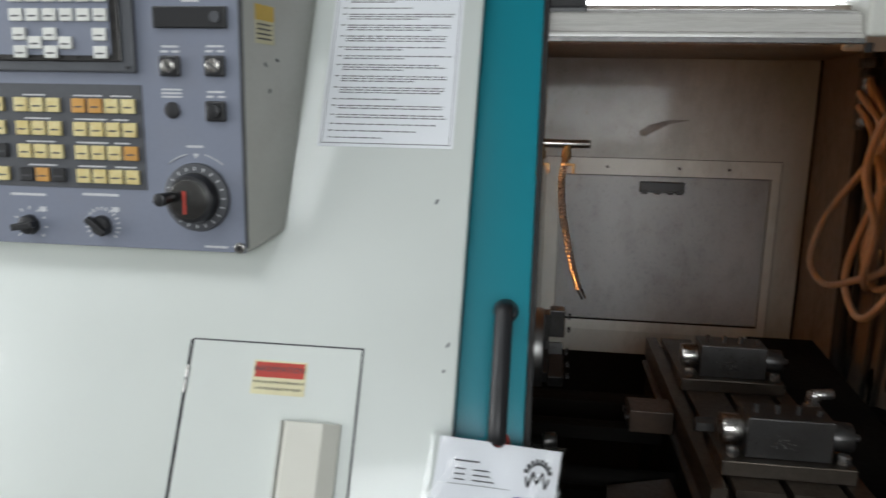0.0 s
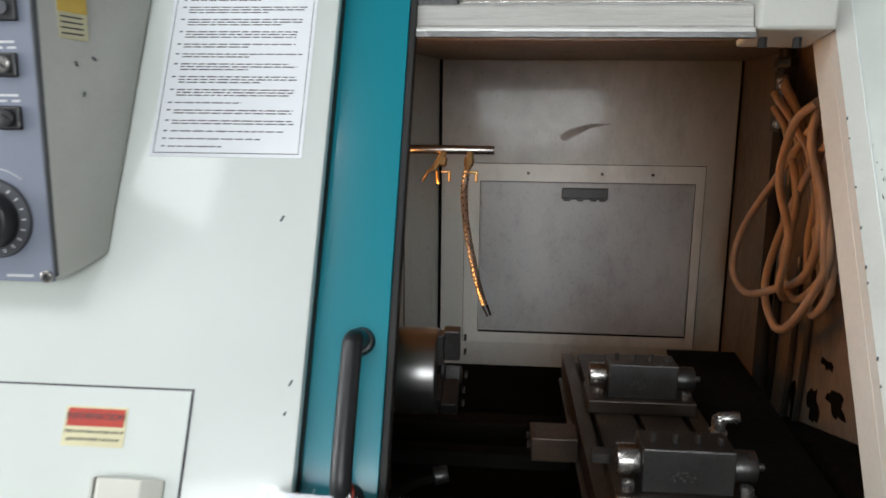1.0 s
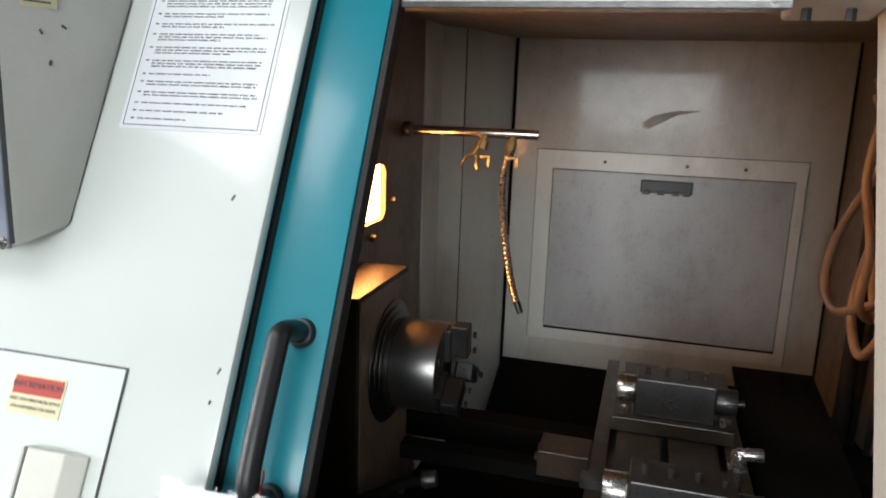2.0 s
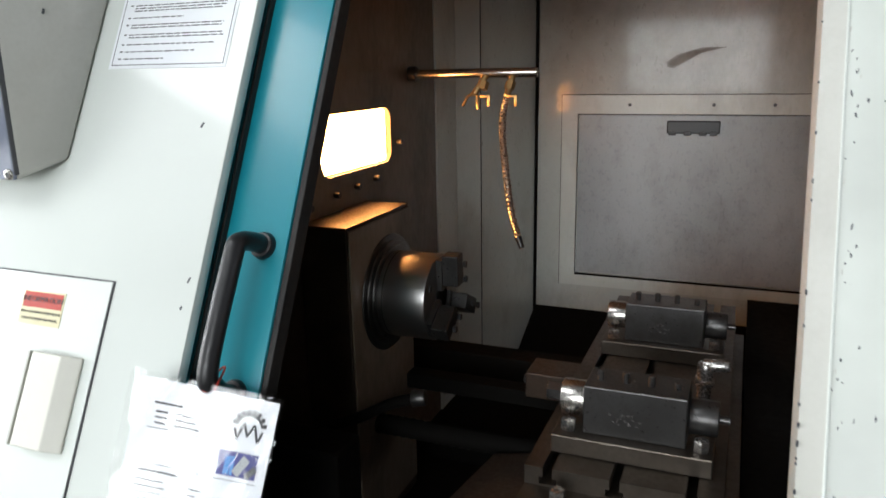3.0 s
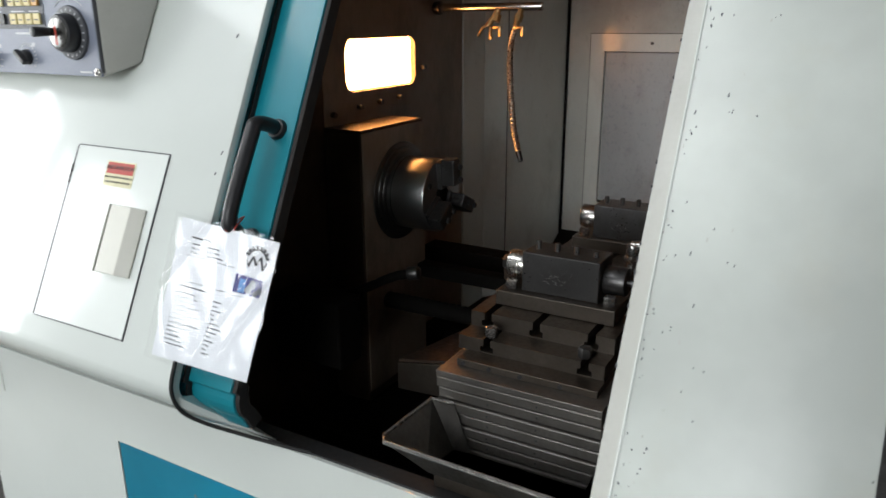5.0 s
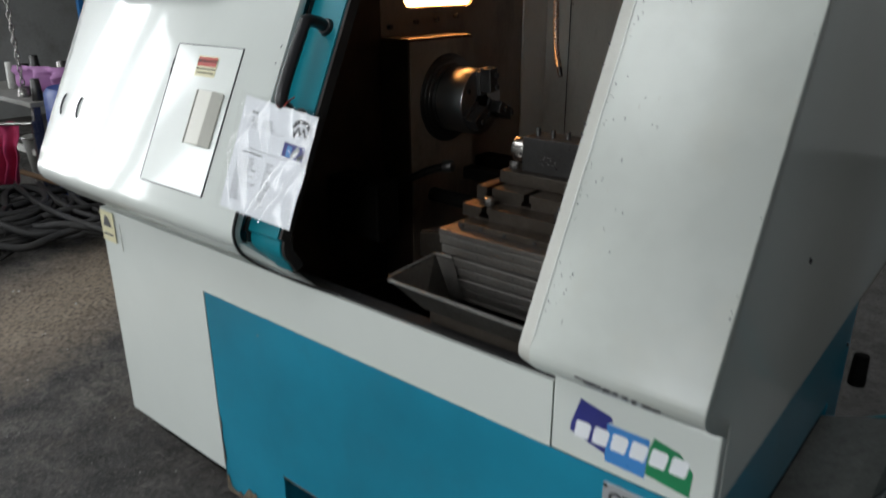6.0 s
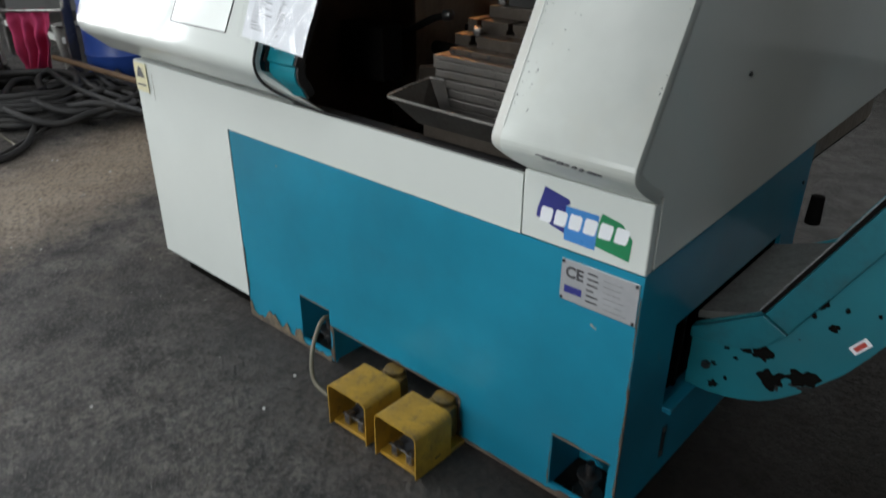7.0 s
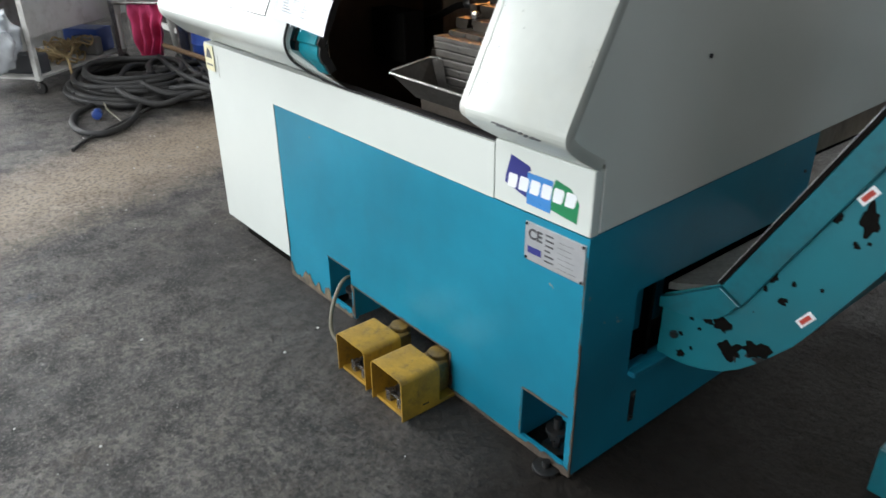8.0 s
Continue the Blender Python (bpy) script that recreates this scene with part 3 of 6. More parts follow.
    # levelling feet
    for x in (-0.10, 0.985):
        bm = cyl((x, 0.06, 0.0), (x, 0.06, 0.018), 0.042, seg=24, bevel=0.003)
        cyl((x, 0.06, 0.018), (x, 0.06, 0.12), 0.012, seg=14, bm=bm)
        cyl((x, 0.06, 0.045), (x, 0.06, 0.066), 0.026, seg=6, bevel=0.001, bm=bm)
        cyl((x, 0.06, 0.075), (x, 0.06, 0.085), 0.034, seg=20, bm=bm)
        smooth(part("levelling_foot", bm, STEEL_DARK, lathe))
    bm = cyl((1.02, -0.02, 0.0), (1.02, -0.02, 0.012), 0.04, seg=24, bevel=0.003)
    cyl((1.02, -0.02, 0.012), (1.02, -0.02, 0.03), 0.012, seg=14, bm=bm)
    smooth(part("levelling_foot", bm, STEEL_DARK, lathe))


def arc(cy, cz, r, a0, a1, n):
    return [(cy + r * math.cos(radians(a0 + (a1 - a0) * k / n)), cz + r * math.sin(radians(a0 + (a1 - a0) * k / n))) for k in range(n + 1)]


def covers():
    top = 2.2
    # fixed cover over the headstock end
    line = [(0.03, 0.917), (-0.02, 0.935)] + arc(left_y(1.075) + 0.052, 1.05, 0.055, 235, 156, 6) + [(left_y(z), z) for z in (1.12, 1.5, 1.9, 2.1, top)] + [(left_y(top) + 0.06, top + 0.045)]
    smooth(part("front_cover", prism(skin(line, 0.022), -1.25, -0.112, 0.0035), WHITE, lathe, "white sloped fixed front cover"), 30)
    part("end_cheek", prism([(0.03, 0.93)] + line[2:-1] + [(1.3, top), (1.3, 0.93)], -1.246, -1.225), WHITE, lathe)
    # cover at the tailstock end
    line = [(0.012, 0.917), (-0.055, 0.955), (-0.088, 0.978)] + arc(right_y(1.03) + 0.036, 1.018, 0.037, 235, 156, 5) + [(right_y(z), z) for z in (1.06, 1.4, 1.8, 2.2, 2.3)]
    smooth(part("end_cover", prism(skin(line, 0.03), 0.766, XR + 0.002, 0.006), WHITE_CHIP, lathe, "white sloped end cover with chipped paint along its edge"), 30)
    shallow, deep = skin(line, 0.007)[len(line):][::-1], skin(line, 0.03)[len(line):][::-1]
    bm, rows = bmesh.new(), []
    for p, q, r in zip(line, shallow, deep):
        rows.append([bm.verts.new((0.738, *q)), bm.verts.new((0.7665, *p)), bm.verts.new((0.7665, *r)), bm.verts.new((0.738, *r))])
    for a, b in zip(rows, rows[1:]):
        for k in range(4):
            bm.faces.new([a[k], a[(k + 1) % 4], b[(k + 1) % 4], b[k]])
    bm.faces.new(rows[0])
    bm.faces.new(rows[-1])
    # greyer than the cover, which puts this edge's shade into its colour
    smooth(part("edge_return", bm, GREY_PAINT, lathe, "ivory turned-back edge of the end cover, greyed for its shade"), 30)
    part("edge_trim", prism(skin([(right_y(z) - 0.0015, z) for z in (1.05, 2.29)], 0.002), 0.7655, 0.7685, 0.0006), WHITE, lathe)
    part("return", prism([(right_y(z) + 0.034, z) for z in (1.0, 2.28)] + [(right_y(z) + 0.11, z) for z in (2.28, 1.0)], 0.738, 0.755, 0.003), GREY_PAINT, lathe)
    side = [(0.031, 0.756), (0.031, 0.93), (-0.03, 0.975)] + [(a + 0.02, b) for a, b in line[4:]] + [(2.0, 2.3), (2.0, 0.82), (1.112, 0.7935)]
    part("end_wall", prism(side, XR - 0.02, XR + 0.0012, 0.002), WHITE, lathe, "grey-white painted end wall")
    # scuffs along the lower bend and chips on the end cover
    rnd = random.Random(23)
    for k in range(9):
        x = 0.862 + 0.018 * k
        part("scuff", box(x, x + rnd.uniform(0.008, 0.02), -0.1185, -0.1125, 1.006 - 0.001 * k + rnd.uniform(-0.002, 0.002), 1.0095 - 0.001 * k, 0.0005), INK, lathe)
    lean = 90 - math.degrees(math.atan(0.525))
    for k in range(95):
        z = rnd.uniform(1.07, 2.2) if k < 25 else rnd.choice((1.12, 1.2, 1.29, 1.33, 1.45, 1.62, 1.78)) + rnd.gauss(0, 0.03)
        if k < 14:
            x = XR - rnd.uniform(0.0, 0.006)
        elif k < 48:
            x = 0.769 + 0.014 * rnd.random()
        else:
            x = 0.775 + 0.11 * rnd.random() ** 1.8
        a, h = rnd.uniform(0.0006, 0.0016), rnd.uniform(0.001, 0.0045)
        q = Matrix.Translation((x, right_y(z), z)) @ pose(0, 0, 0, lean, 0, rnd.uniform(-45, 25))
        out = [(a * c * rnd.uniform(0.6, 1.3), h * d * rnd.uniform(0.6, 1.3)) for c, d in ((-1, -0.4), (-0.3, -1), (0.8, -0.6), (1, 0.3), (0.2, 1), (-0.7, 0.6))]
        bm = prism(out, -0.0004, 0.0005, axis="y")
        bmesh.ops.transform(bm, matrix=q @ pose(0, 0, 0, -90, 0, 0), verts=bm.verts)
        part("paint_chip", bm, PANEL_DARK if k % 4 else GREY_PAINT, lathe)
    for k in range(16):
        z = rnd.uniform(1.08, 1.95)
        part("paint_chip", box(0.7365, 0.7383 + rnd.uniform(0, 0.001), right_y(z) + 0.0055, right_y(z) + 0.0075, z, z + rnd.uniform(0.002, 0.007)), PANEL_DARK, lathe)
    for x, z, a, h in ((-0.17, 1.73, 0.002, 0.005), (-0.13, 1.5, 0.0015, 0.005), (-0.134, 1.46, 0.0018, 0.003)):
        part("paint_chip", box(-a, a, -h, h, -0.0003, 0.0006, m=on_left(x, z) @ pose(0, 0, 0, 0, 0, -25)), PANEL_DARK, lathe)
    # beam over the door opening and the block at its end
    y, z = right_y(2.035), 2.035
    part("top_beam", prism([(y, z), (y, z + 0.012), (y + 0.014, z + 0.016), (y + 0.02, z + 0.05), (y + 0.05, z + 0.062), (y + 0.11, z + 0.055), (y + 0.11, z)], -0.1, 0.603, 0.003), BEAM_GREY, lathe, "white pressed beam over the door opening")
    part("beam_track", box(-0.1, 0.603, y - 0.004, y + 0.012, z - 0.006, z + 0.004, 0.001), STEEL_DARK, lathe)
    part("beam_block", prism([(y - 0.004, z + 0.008), (y - 0.004, z + 0.08), (y + 0.12, z + 0.09), (y + 0.12, z - 0.012)], 0.604, 0.735, 0.006), GREY_PAINT, lathe)
    for x in (0.63, 0.69):
        part("bolt", cyl((x, y + 0.05, z - 0.018), (x, y + 0.05, z + 0.002), 0.008, seg=6), BLACK, lathe)
    part("roof_plate", box(-1.2, XR - 0.03, y + 0.09, 2.0, z + 0.06, z + 0.075), INNER_BROWN, lathe)
    part("door_track", prism([(y + 0.03, 2.06), (y + 0.03, 2.1), (y + 0.1, 2.13), (y + 0.1, 2.06)], -0.04, 0.09, 0.004), BLACK, lathe)


def sliding_door():
    def y(z):
        return door_y(z)
    zs = (1.06, 1.4, 1.8, 2.19)
    line = [(-0.045, 0.96)] + arc(y(1.075) + 0.05, 1.03, 0.052, 230, 156, 5) + [(y(z), z) for z in zs]
    body = smooth(part("door", prism(skin(line, 0.03), -0.30, 0.004, 0.004), TEAL_DOOR, lathe, "teal sliding door edge standing open"), 30)
    part("door_seal", prism(skin([(a + 0.004, b) for a, b in line], 0.03), 0.0045, 0.016, 0.003), RUBBER, body, "black rubber edge seal")
    part("slot_seal", prism(skin([(a - 0.012, b) for a, b in line[1:]], 0.02), -0.118, -0.112), RUBBER, body)
    # handle: a bent bar on two feet
    n = Vector((0, -0.898, 0.44))
    a, b = Vector((-0.037, y(1.545), 1.545)), Vector((-0.037, y(1.336), 1.336))
    pts = [a, a + n * 0.03, a + n * 0.062 + Vector((0, -0.006, -0.008)), a + n * 0.072 + Vector((0, -0.016, -0.035)), b + n * 0.072 + Vector((0, 0.012, 0.03)), b + n * 0.05 + Vector((0, 0.004, 0.006)), b + n * 0.03, b]
    bar = smooth(part("handle", tube(pts, 0.0155, 16, 6), BLACK, body, "black plastic grab handle"), 60)
    for p in (a, b):
        smooth(part("foot", cyl(p, p + n * 0.012, 0.023, 0.02, 20, 0.002), BLACK, bar))
    # lower guide curving under the cover
    smooth(part("door_guide", tube([(-0.113, left_y(1.12) - 0.002, 1.12), (-0.113, -0.128, 1.06), (-0.108, -0.118, 1.01), (-0.085, -0.09, 0.975), (-0.03, -0.045, 0.94), (0.04, -0.01, 0.917), (0.12, 0.008, 0.911)], 0.0042, 10, 6), RUBBER, body), 80)
    # the cover's lower lip running out into the sill
    bm, rows = bmesh.new(), []
    for k in range(9):
        s = k / 8
        f = (1 - s) ** 1.6
        x = -0.112 + 0.15 * s
        rows.append([bm.verts.new((x, a * f + 0.012 * (1 - f), 0.909 + (b - 0.909) * f)) for a, b in ((0.01, 0.912), (-0.05, 0.945), (-0.098, 0.985), (-0.122, 1.02), (-0.115, 1.035), (-0.07, 1.02), (0.0, 0.97))])
    for a, b in zip(rows, rows[1:]):
        for i in range(6):
            bm.faces.new([a[i], a[i + 1], b[i + 1], b[i]])
    smooth(part("sill_run_out", bm, WHITE, body), 50)


def hatch():
    m = on_left(-0.43, 1.302)
    w, h = 0.305, 0.405
    gap = part("hatch_gap", box(-w / 2 - 0.003, w / 2 + 0.003, -h / 2 - 0.003, h / 2 + 0.003, 0.0006, 0.0012, m=m), INK, lathe)
    leaf = part("hatch", box(-w / 2, w / 2, -h / 2, h / 2, 0.0013, 0.0035, 0.001, m=m), WHITE, lathe, "white hinged hatch in the front cover")
    part("hinge_gap", box(-w / 2 - 0.007, -w / 2, -h / 2, h / 2, 0.0013, 0.0022, m=m), BLACK, lathe)
    for s in (-0.11, -0.085):
        part("hinge", cyl(m @ Vector((-w / 2 - 0.003, s + 0.22, 0.002)), m @ Vector((-w / 2 - 0.003, s + 0.242, 0.002)), 0.004, seg=10), STEEL, leaf)
    # hooded finger pull
    bm = prism([(-0.043, 0.0036), (-0.043, 0.020), (-0.037, 0.026), (0.026, 0.026), (0.052, 0.008), (0.052, 0.0036)], -0.075, 0.075, 0.002, axis="y")
    bmesh.ops.transform(bm, matrix=m @ Matrix.Translation((0.079, 0.0, 0)) @ Matrix(((1, 0, 0, 0), (0, -1, 0, 0), (0, 0, 1, 0), (0, 0, 0, 1))), verts=bm.verts)
    bmesh.ops.recalc_face_normals(bm, faces=bm.faces[:])
    part("pull", bm, IVORY_PAINT, leaf, "ivory hooded finger pull with a bevelled side")
    part("pull_strip", box(0.031, 0.0355, -0.075, 0.075, 0.0036, 0.0255, 0.001, m=m), GREY_PAINT, leaf)
    # information label
    l = m @ Matrix.Translation((0.012, 0.145, 0))
    card = part("label", box(-0.048, 0.048, -0.029, 0.029, 0.0037, 0.0044, m=l), CREAM, leaf, "red and cream information label")
    part("label_header", box(-0.044, 0.044, 0.0, 0.026, 0.0045, 0.005, m=l), RED, leaf)
    lettering("label_text", "INFORMATION", 0.0135, l @ Matrix.Translation((0, 0.014, 0.0053)), INK, leaf)
    lettering("label_text", "PART CATCHING WORK BOX IS", 0.0062, l @ Matrix.Translation((0, -0.008, 0.0048)), INK, leaf)
    lettering("label_text", "LOCATED INSIDE THE DOOR", 0.0062, l @ Matrix.Translation((0, -0.019, 0.0048)), INK, leaf)
    # two grip holes in the cover near its end
    for x in (-1.168, -1.055):
        k = on_left(x, 1.265)
        bm = bmesh.new()
        tube([k @ Vector((0.02 * math.sin(a) * -1, 0.036 * math.cos(a), 0.001)) for a in [radians(20 + 14 * i) for i in range(11)]], 0.0035, 8, 2, bm=bm)
        part("grip_slot", bm, BLACK, lathe)


def notice():
    m = on_left(-0.277, 1.822)
    h = 0.39
    part("notice", box(-0.128, 0.128, 0.0, h, 0.0006, 0.0014, m=m), PAPER, lathe, "white safety notice with lines of small print")
    bm = box(-0.122, 0.122, 0.006, 0.0074, 0.0015, 0.0018, m=m)
    box(-0.1222, -0.1210, 0.006, h, 0.0015, 0.0018, bm=bm, m=m)
    box(0.1210, 0.1222, 0.006, h, 0.0015, 0.0018, bm=bm, m=m)
    part("notice_border", bm, INK, lathe)
    rnd = random.Random(2)
    y = 0.017
    while y < h - 0.006:
        for line in range(rnd.choice((1, 2, 2, 3))):
            x, end = -0.098, rnd.uniform(-0.02, 0.11) if line == 0 else rnd.uniform(0.09, 0.114)
            bm = bmesh.new()
            while x < end:
                w = rnd.uniform(0.007, 0.021)
                box(x, min(x + w, end), y, y + 0.0020, 0.0015, 0.0018, bm=bm, m=m)
                x += w + 0.003
            part("print_line", bm, INK, lathe)
            y += 0.0052
            if y > h - 0.006:
                break
        part("print_line", box(-0.110, -0.104, y - 0.0052, y - 0.0027, 0.0015, 0.0018, m=m), INK, lathe)
        y += 0.0085


def worn_edges():
    """Paint worn off along the lower edges of the base, in ragged strips."""
    rnd = random.Random(8)

    def strip(a, b, edge, width, flip=1, upright=False, y=-0.0032, mat=RUST):
        bm, n = bmesh.new(), max(6, int(abs(b - a) / 0.012))
        rows = []
        for k in range(n + 1):
            u = a + (b - a) * k / n
            w = width * max(0.12, 0.45 + 0.9 * noise.noise(Vector((u * 22, edge * 9, 1.7))) + rnd.uniform(-0.12, 0.12))
            p, q = (u, edge), (u, edge + flip * w)
            if upright:
                p, q = p[::-1], q[::-1]
            rows.append((bm.verts.new((p[0], y, p[1])), bm.verts.new((q[0], y, q[1]))))
        for r, s in zip(rows, rows[1:]):
            bm.faces.new([r[0], s[0], s[1], r[1]])
        bmesh.ops.recalc_face_normals(bm, faces=bm.faces[:])
        bmesh.ops.solidify(bm, geom=bm.faces[:], thickness=0.001)
        part("worn_edge", bm, mat, lathe, "bare primer and dirt where the paint has worn off")
    strip(-0.502, -0.18, 0.012, 0.085, mat=DIRTY_TAN)
    strip(-0.18, -0.02, 0.014, 0.03, mat=DIRTY_TAN)
    strip(0.566, 0.895, 0.012, 0.012)
    strip(0.895, 1.089, 0.012, 0.03)
    strip(0.02, 0.70, XR - 0.001, 0.006, -1, True)
    strip(0.02, 0.16, -0.004, 0.02, -1, True)
    strip(0.02, 0.155, 0.567, 0.012, 1, True)
    strip(0.0, 0.565, 0.1565, 0.008)
    strip(0.895, 1.065, 0.206, 0.007)
    strip(0.03, 0.205, 0.893, 0.006, -1, True)
    strip(0.03, 0.3, -0.5, 0.008, 1, True)


lathe_base()
covers()
worn_edges()
sliding_door()
hatch()
notice()


def control_panel():
    """The operator's panel: a box standing off the sloped cover, its face upright."""
    yf, x1, x0, z0, z1 = 0.09, -0.487, -1.16, 1.638, 2.2
    bm = bmesh.new()
    f = [(x0, yf, z0), (x1, yf, z0), (x1, yf, z1), (x0, yf, z1)]
    b = [(x0 - 0.04, left_y(z0 + 0.02) - 0.001, z0 + 0.02), (x1 + 0.048, left_y(z0 + 0.03) - 0.001, z0 + 0.03), (x1 + 0.045, left_y(z1) - 0.001, z1), (x0 - 0.04, left_y(z1) - 0.001, z1)]
    vf, vb = [bm.verts.new(p) for p in f], [bm.verts.new(p) for p in b]
    bm.faces.new(vf)
    bm.faces.new(vb[::-1])
    for k in range(4):
        bm.faces.new([vf[k], vf[(k + 1) % 4], vb[(k + 1) % 4], vb[k]])
    bmesh.ops.bevel(bm, geom=[e for e in bm.edges], offset=0.012, segments=3, affect="EDGES", profile=0.5)
    panel = smooth(part("control_panel", bm, GREY_PAINT, lathe, "grey operator panel with a blue-grey face"), 40)
    part("face_plate", box(x0 + 0.012, x1 - 0.0015, yf - 0.004, yf + 0.002, z0 + 0.004, z1 - 0.01, 0.0015), PANEL_BLUE, panel, "blue-grey switch plate")
    yp = yf - 0.004

    def plate(name, xa, xb, za, zb, d, mat, bevel=0.0008, label=""):
        return part(name, box(xa, xb, yp - d, yp + 0.0005, za, zb, bevel), mat, panel, label)

    # screen and edit keys
    plate("edit_unit", -1.12, -0.668, 1.945, 2.185, 0.010, PANEL_DARK, 0.003, "dark framed screen and edit keypad")
    bm = box(-1.1, -0.690, yp - 0.0145, yp - 0.010, 1.962, 2.175, 0.002)
    part("edit_bezel", bm, STEEL_DARK, panel)
    part("edit_field", box(-1.09, -0.705, yp - 0.016, yp - 0.0146, 1.972, 2.17, 0.0005), PANEL_BLUE, panel)
    key_w, key_h = 0.0245, 0.0205

    def key(x, z, mat, d=0.0, w=key_w, h=key_h):
        k = part("key", box(x - w / 2, x + w / 2, yp - d - 0.0055, yp - d, z - h / 2, z + h / 2, 0.0015), mat, panel)
        part("key_print", box(x - w * 0.3, x + w * 0.28, yp - d - 0.0059, yp - d - 0.0055, z - 0.0035, z - 0.0008), INK, panel)
        return k

    for r in range(5):
        for c in range(6):
            key(-0.871 + c * 0.0305, 2.037 + r * 0.031, KEY_WHITE, 0.016)
    for x, z in ((-0.868, 2.006), (-0.868, 1.977), (-0.84, 1.992), (-0.812, 2.006), (-0.812, 1.977), (-0.784, 1.992), (-0.722, 2.006), (-0.722, 1.977)):
        key(x, z, KEY_WHITE, 0.016)
    part("edit_screw", cyl((-0.68, yp - 0.011, 1.953), (-0.68, yp - 0.013, 1.953), 0.003, seg=12), BLACK, panel)
    # machine keys
    plate("key_field", -1.1, -0.664, 1.746, 1.925, 0.0015, PANEL_DARK, 0.0005, "dark field of ivory machine keys")
    rnd = random.Random(7)
    for r, z in enumerate((1.889, 1.849, 1.809, 1.768)):
        for c in range(4):
            orange = (r, c) in ((0, 0), (0, 1), (2, 3))
            key(-0.779 + c * 0.0305, z, KEY_ORANGE if orange else KEY_IVORY, 0.0015, 0.0255, 0.0245)
        for c in range(3):
            mat = KEY_IVORY if r < 3 else (BLACK, KEY_ORANGE, BLACK)[c]
            key(-0.888 + c * 0.0305, z, mat, 0.0015, 0.0255, 0.0245)
        for c in range(3):
            key(-0.995 + c * 0.0305, z, KEY_IVORY if r != 2 else BLACK, 0.0015, 0.0255, 0.0245)
        for a, b in ((-0.79, -0.73), (-0.72, -0.68), (-0.885, -0.83)):
            part("print_bar", box(a, b - rnd.uniform(0, 0.02), yp - 0.0019, yp - 0.0015, z + 0.0155, z + 0.018), PALE_INK, panel)
    # port cover
    cover = plate("port_cover", -0.635, -0.506, 2.018, 2.053, 0.007, BLACK, 0.002, "black port cover")
    part("cover_screw", cyl((-0.525, yp - 0.007, 2.036), (-0.525, yp - 0.0095, 2.036), 0.009, seg=16), PANEL_DARK, panel)
    part("print_bar", box(-0.585, -0.555, yp - 0.0004, yp, 2.06, 2.064), PALE_INK, panel)
    # selector switches and button
    for x, z, mat in ((-0.609, 1.957, CHROME), (-0.53, 1.958, CHROME), (-0.531, 1.884, BLACK)):
        part("switch_frame", box(x - 0.018, x + 0.018, yp - 0.008, yp, z - 0.017, z + 0.017, 0.003), BLACK, panel)
        smooth(part("switch_cap", cyl((x, yp - 0.008, z), (x, yp - 0.014, z), 0.0125, 0.0115, 20, 0.001), mat, panel))
        part("switch_slot", box(-0.009, 0.009, -0.0012, 0, -0.0017, 0.0017, m=Matrix.Translation((x, yp - 0.014, z)) @ pose(0, 0, 0, 0, 35, 0)), BLACK, panel)
        for k in range(2):
            part("print_bar", box(x - 0.017 + k * 0.02, x - 0.004 + k * 0.02, yp - 0.0004, yp, z + 0.022, z + 0.0255), PALE_INK, panel)
        part("print_bar", box(x - 0.015, x + 0.014, yp - 0.0004, yp, z + 0.03, z + 0.0335), PALE_INK, panel)
    smooth(part("blank_button", cyl((-0.61, yp, 1.884), (-0.61, yp - 0.004, 1.884), 0.0145, 0.0135, 24, 0.001), BLACK, panel))
    for z in (1.905, 1.911, 1.917):
        part("print_bar", box(-0.628, -0.592, yp - 0.0004, yp, z, z + 0.003), PALE_INK, panel)
    # pulse handle
    c = Vector((-0.572, yp, 1.737))
    smooth(part("dial_ring", cyl(c, c + Vector((0, -0.007, 0)), 0.060, 0.058, 48, 0.001), PANEL_DARK, panel, "dark dial ring"))
    for k in range(20):
        a = radians(18 * k)
        part("dial_tick", box(-0.0012, 0.0012, -0.0005, 0, 0.047, 0.053, m=Matrix.Translation(c + Vector((0, -0.007, 0))) @ pose(0, 0, 0, 0, 18 * k, 0)), PALE_INK, panel)
    smooth(part("dial_wheel", cyl(c + Vector((0, -0.007, 0)), c + Vector((0, -0.034, 0)), 0.044, 0.040, 40, 0.004), BLACK, panel, "black pulse handwheel"))
    smooth(part("wheel_face", cyl(c + Vector((0, -0.034, 0)), c + Vector((0, -0.0358, 0)), 0.034, 0.033, 40, 0.0006), DIAL_FACE, panel, "polished face of the handwheel"))
    smooth(part("crank_knob", cyl(c + Vector((-0.031, -0.034, 0.003)), c + Vector((-0.031, -0.075, 0.003)), 0.009, 0.0115, 18, 0.003), BLACK, panel))
    part("dial_mark", box(-0.003, 0.002, -0.0006, 0, -0.022, 0.018, m=Matrix.Translation(c + Vector((-0.006, -0.036, -0.003)))), RED, panel)
    for s in (-1, 1):
        pts = [c + Vector((s * 0.075 * math.sin(radians(a)), -0.0006, 0.075 * math.cos(radians(a)))) for a in (12, 22, 32, 40)]
        part("arrow_line", tube(pts, 0.0009, 6, 3), PALE_INK, panel)
    part("print_bar", box(-0.588, -0.558, yp - 0.0004, yp, 1.822, 1.826), PALE_INK, panel)
    part("arrow_mark", prism([(c.x - 0.005, 1.812), (c.x + 0.005, 1.812), (c.x, 1.803)], yp - 0.0005, yp, axis="y"), PALE_INK, panel)
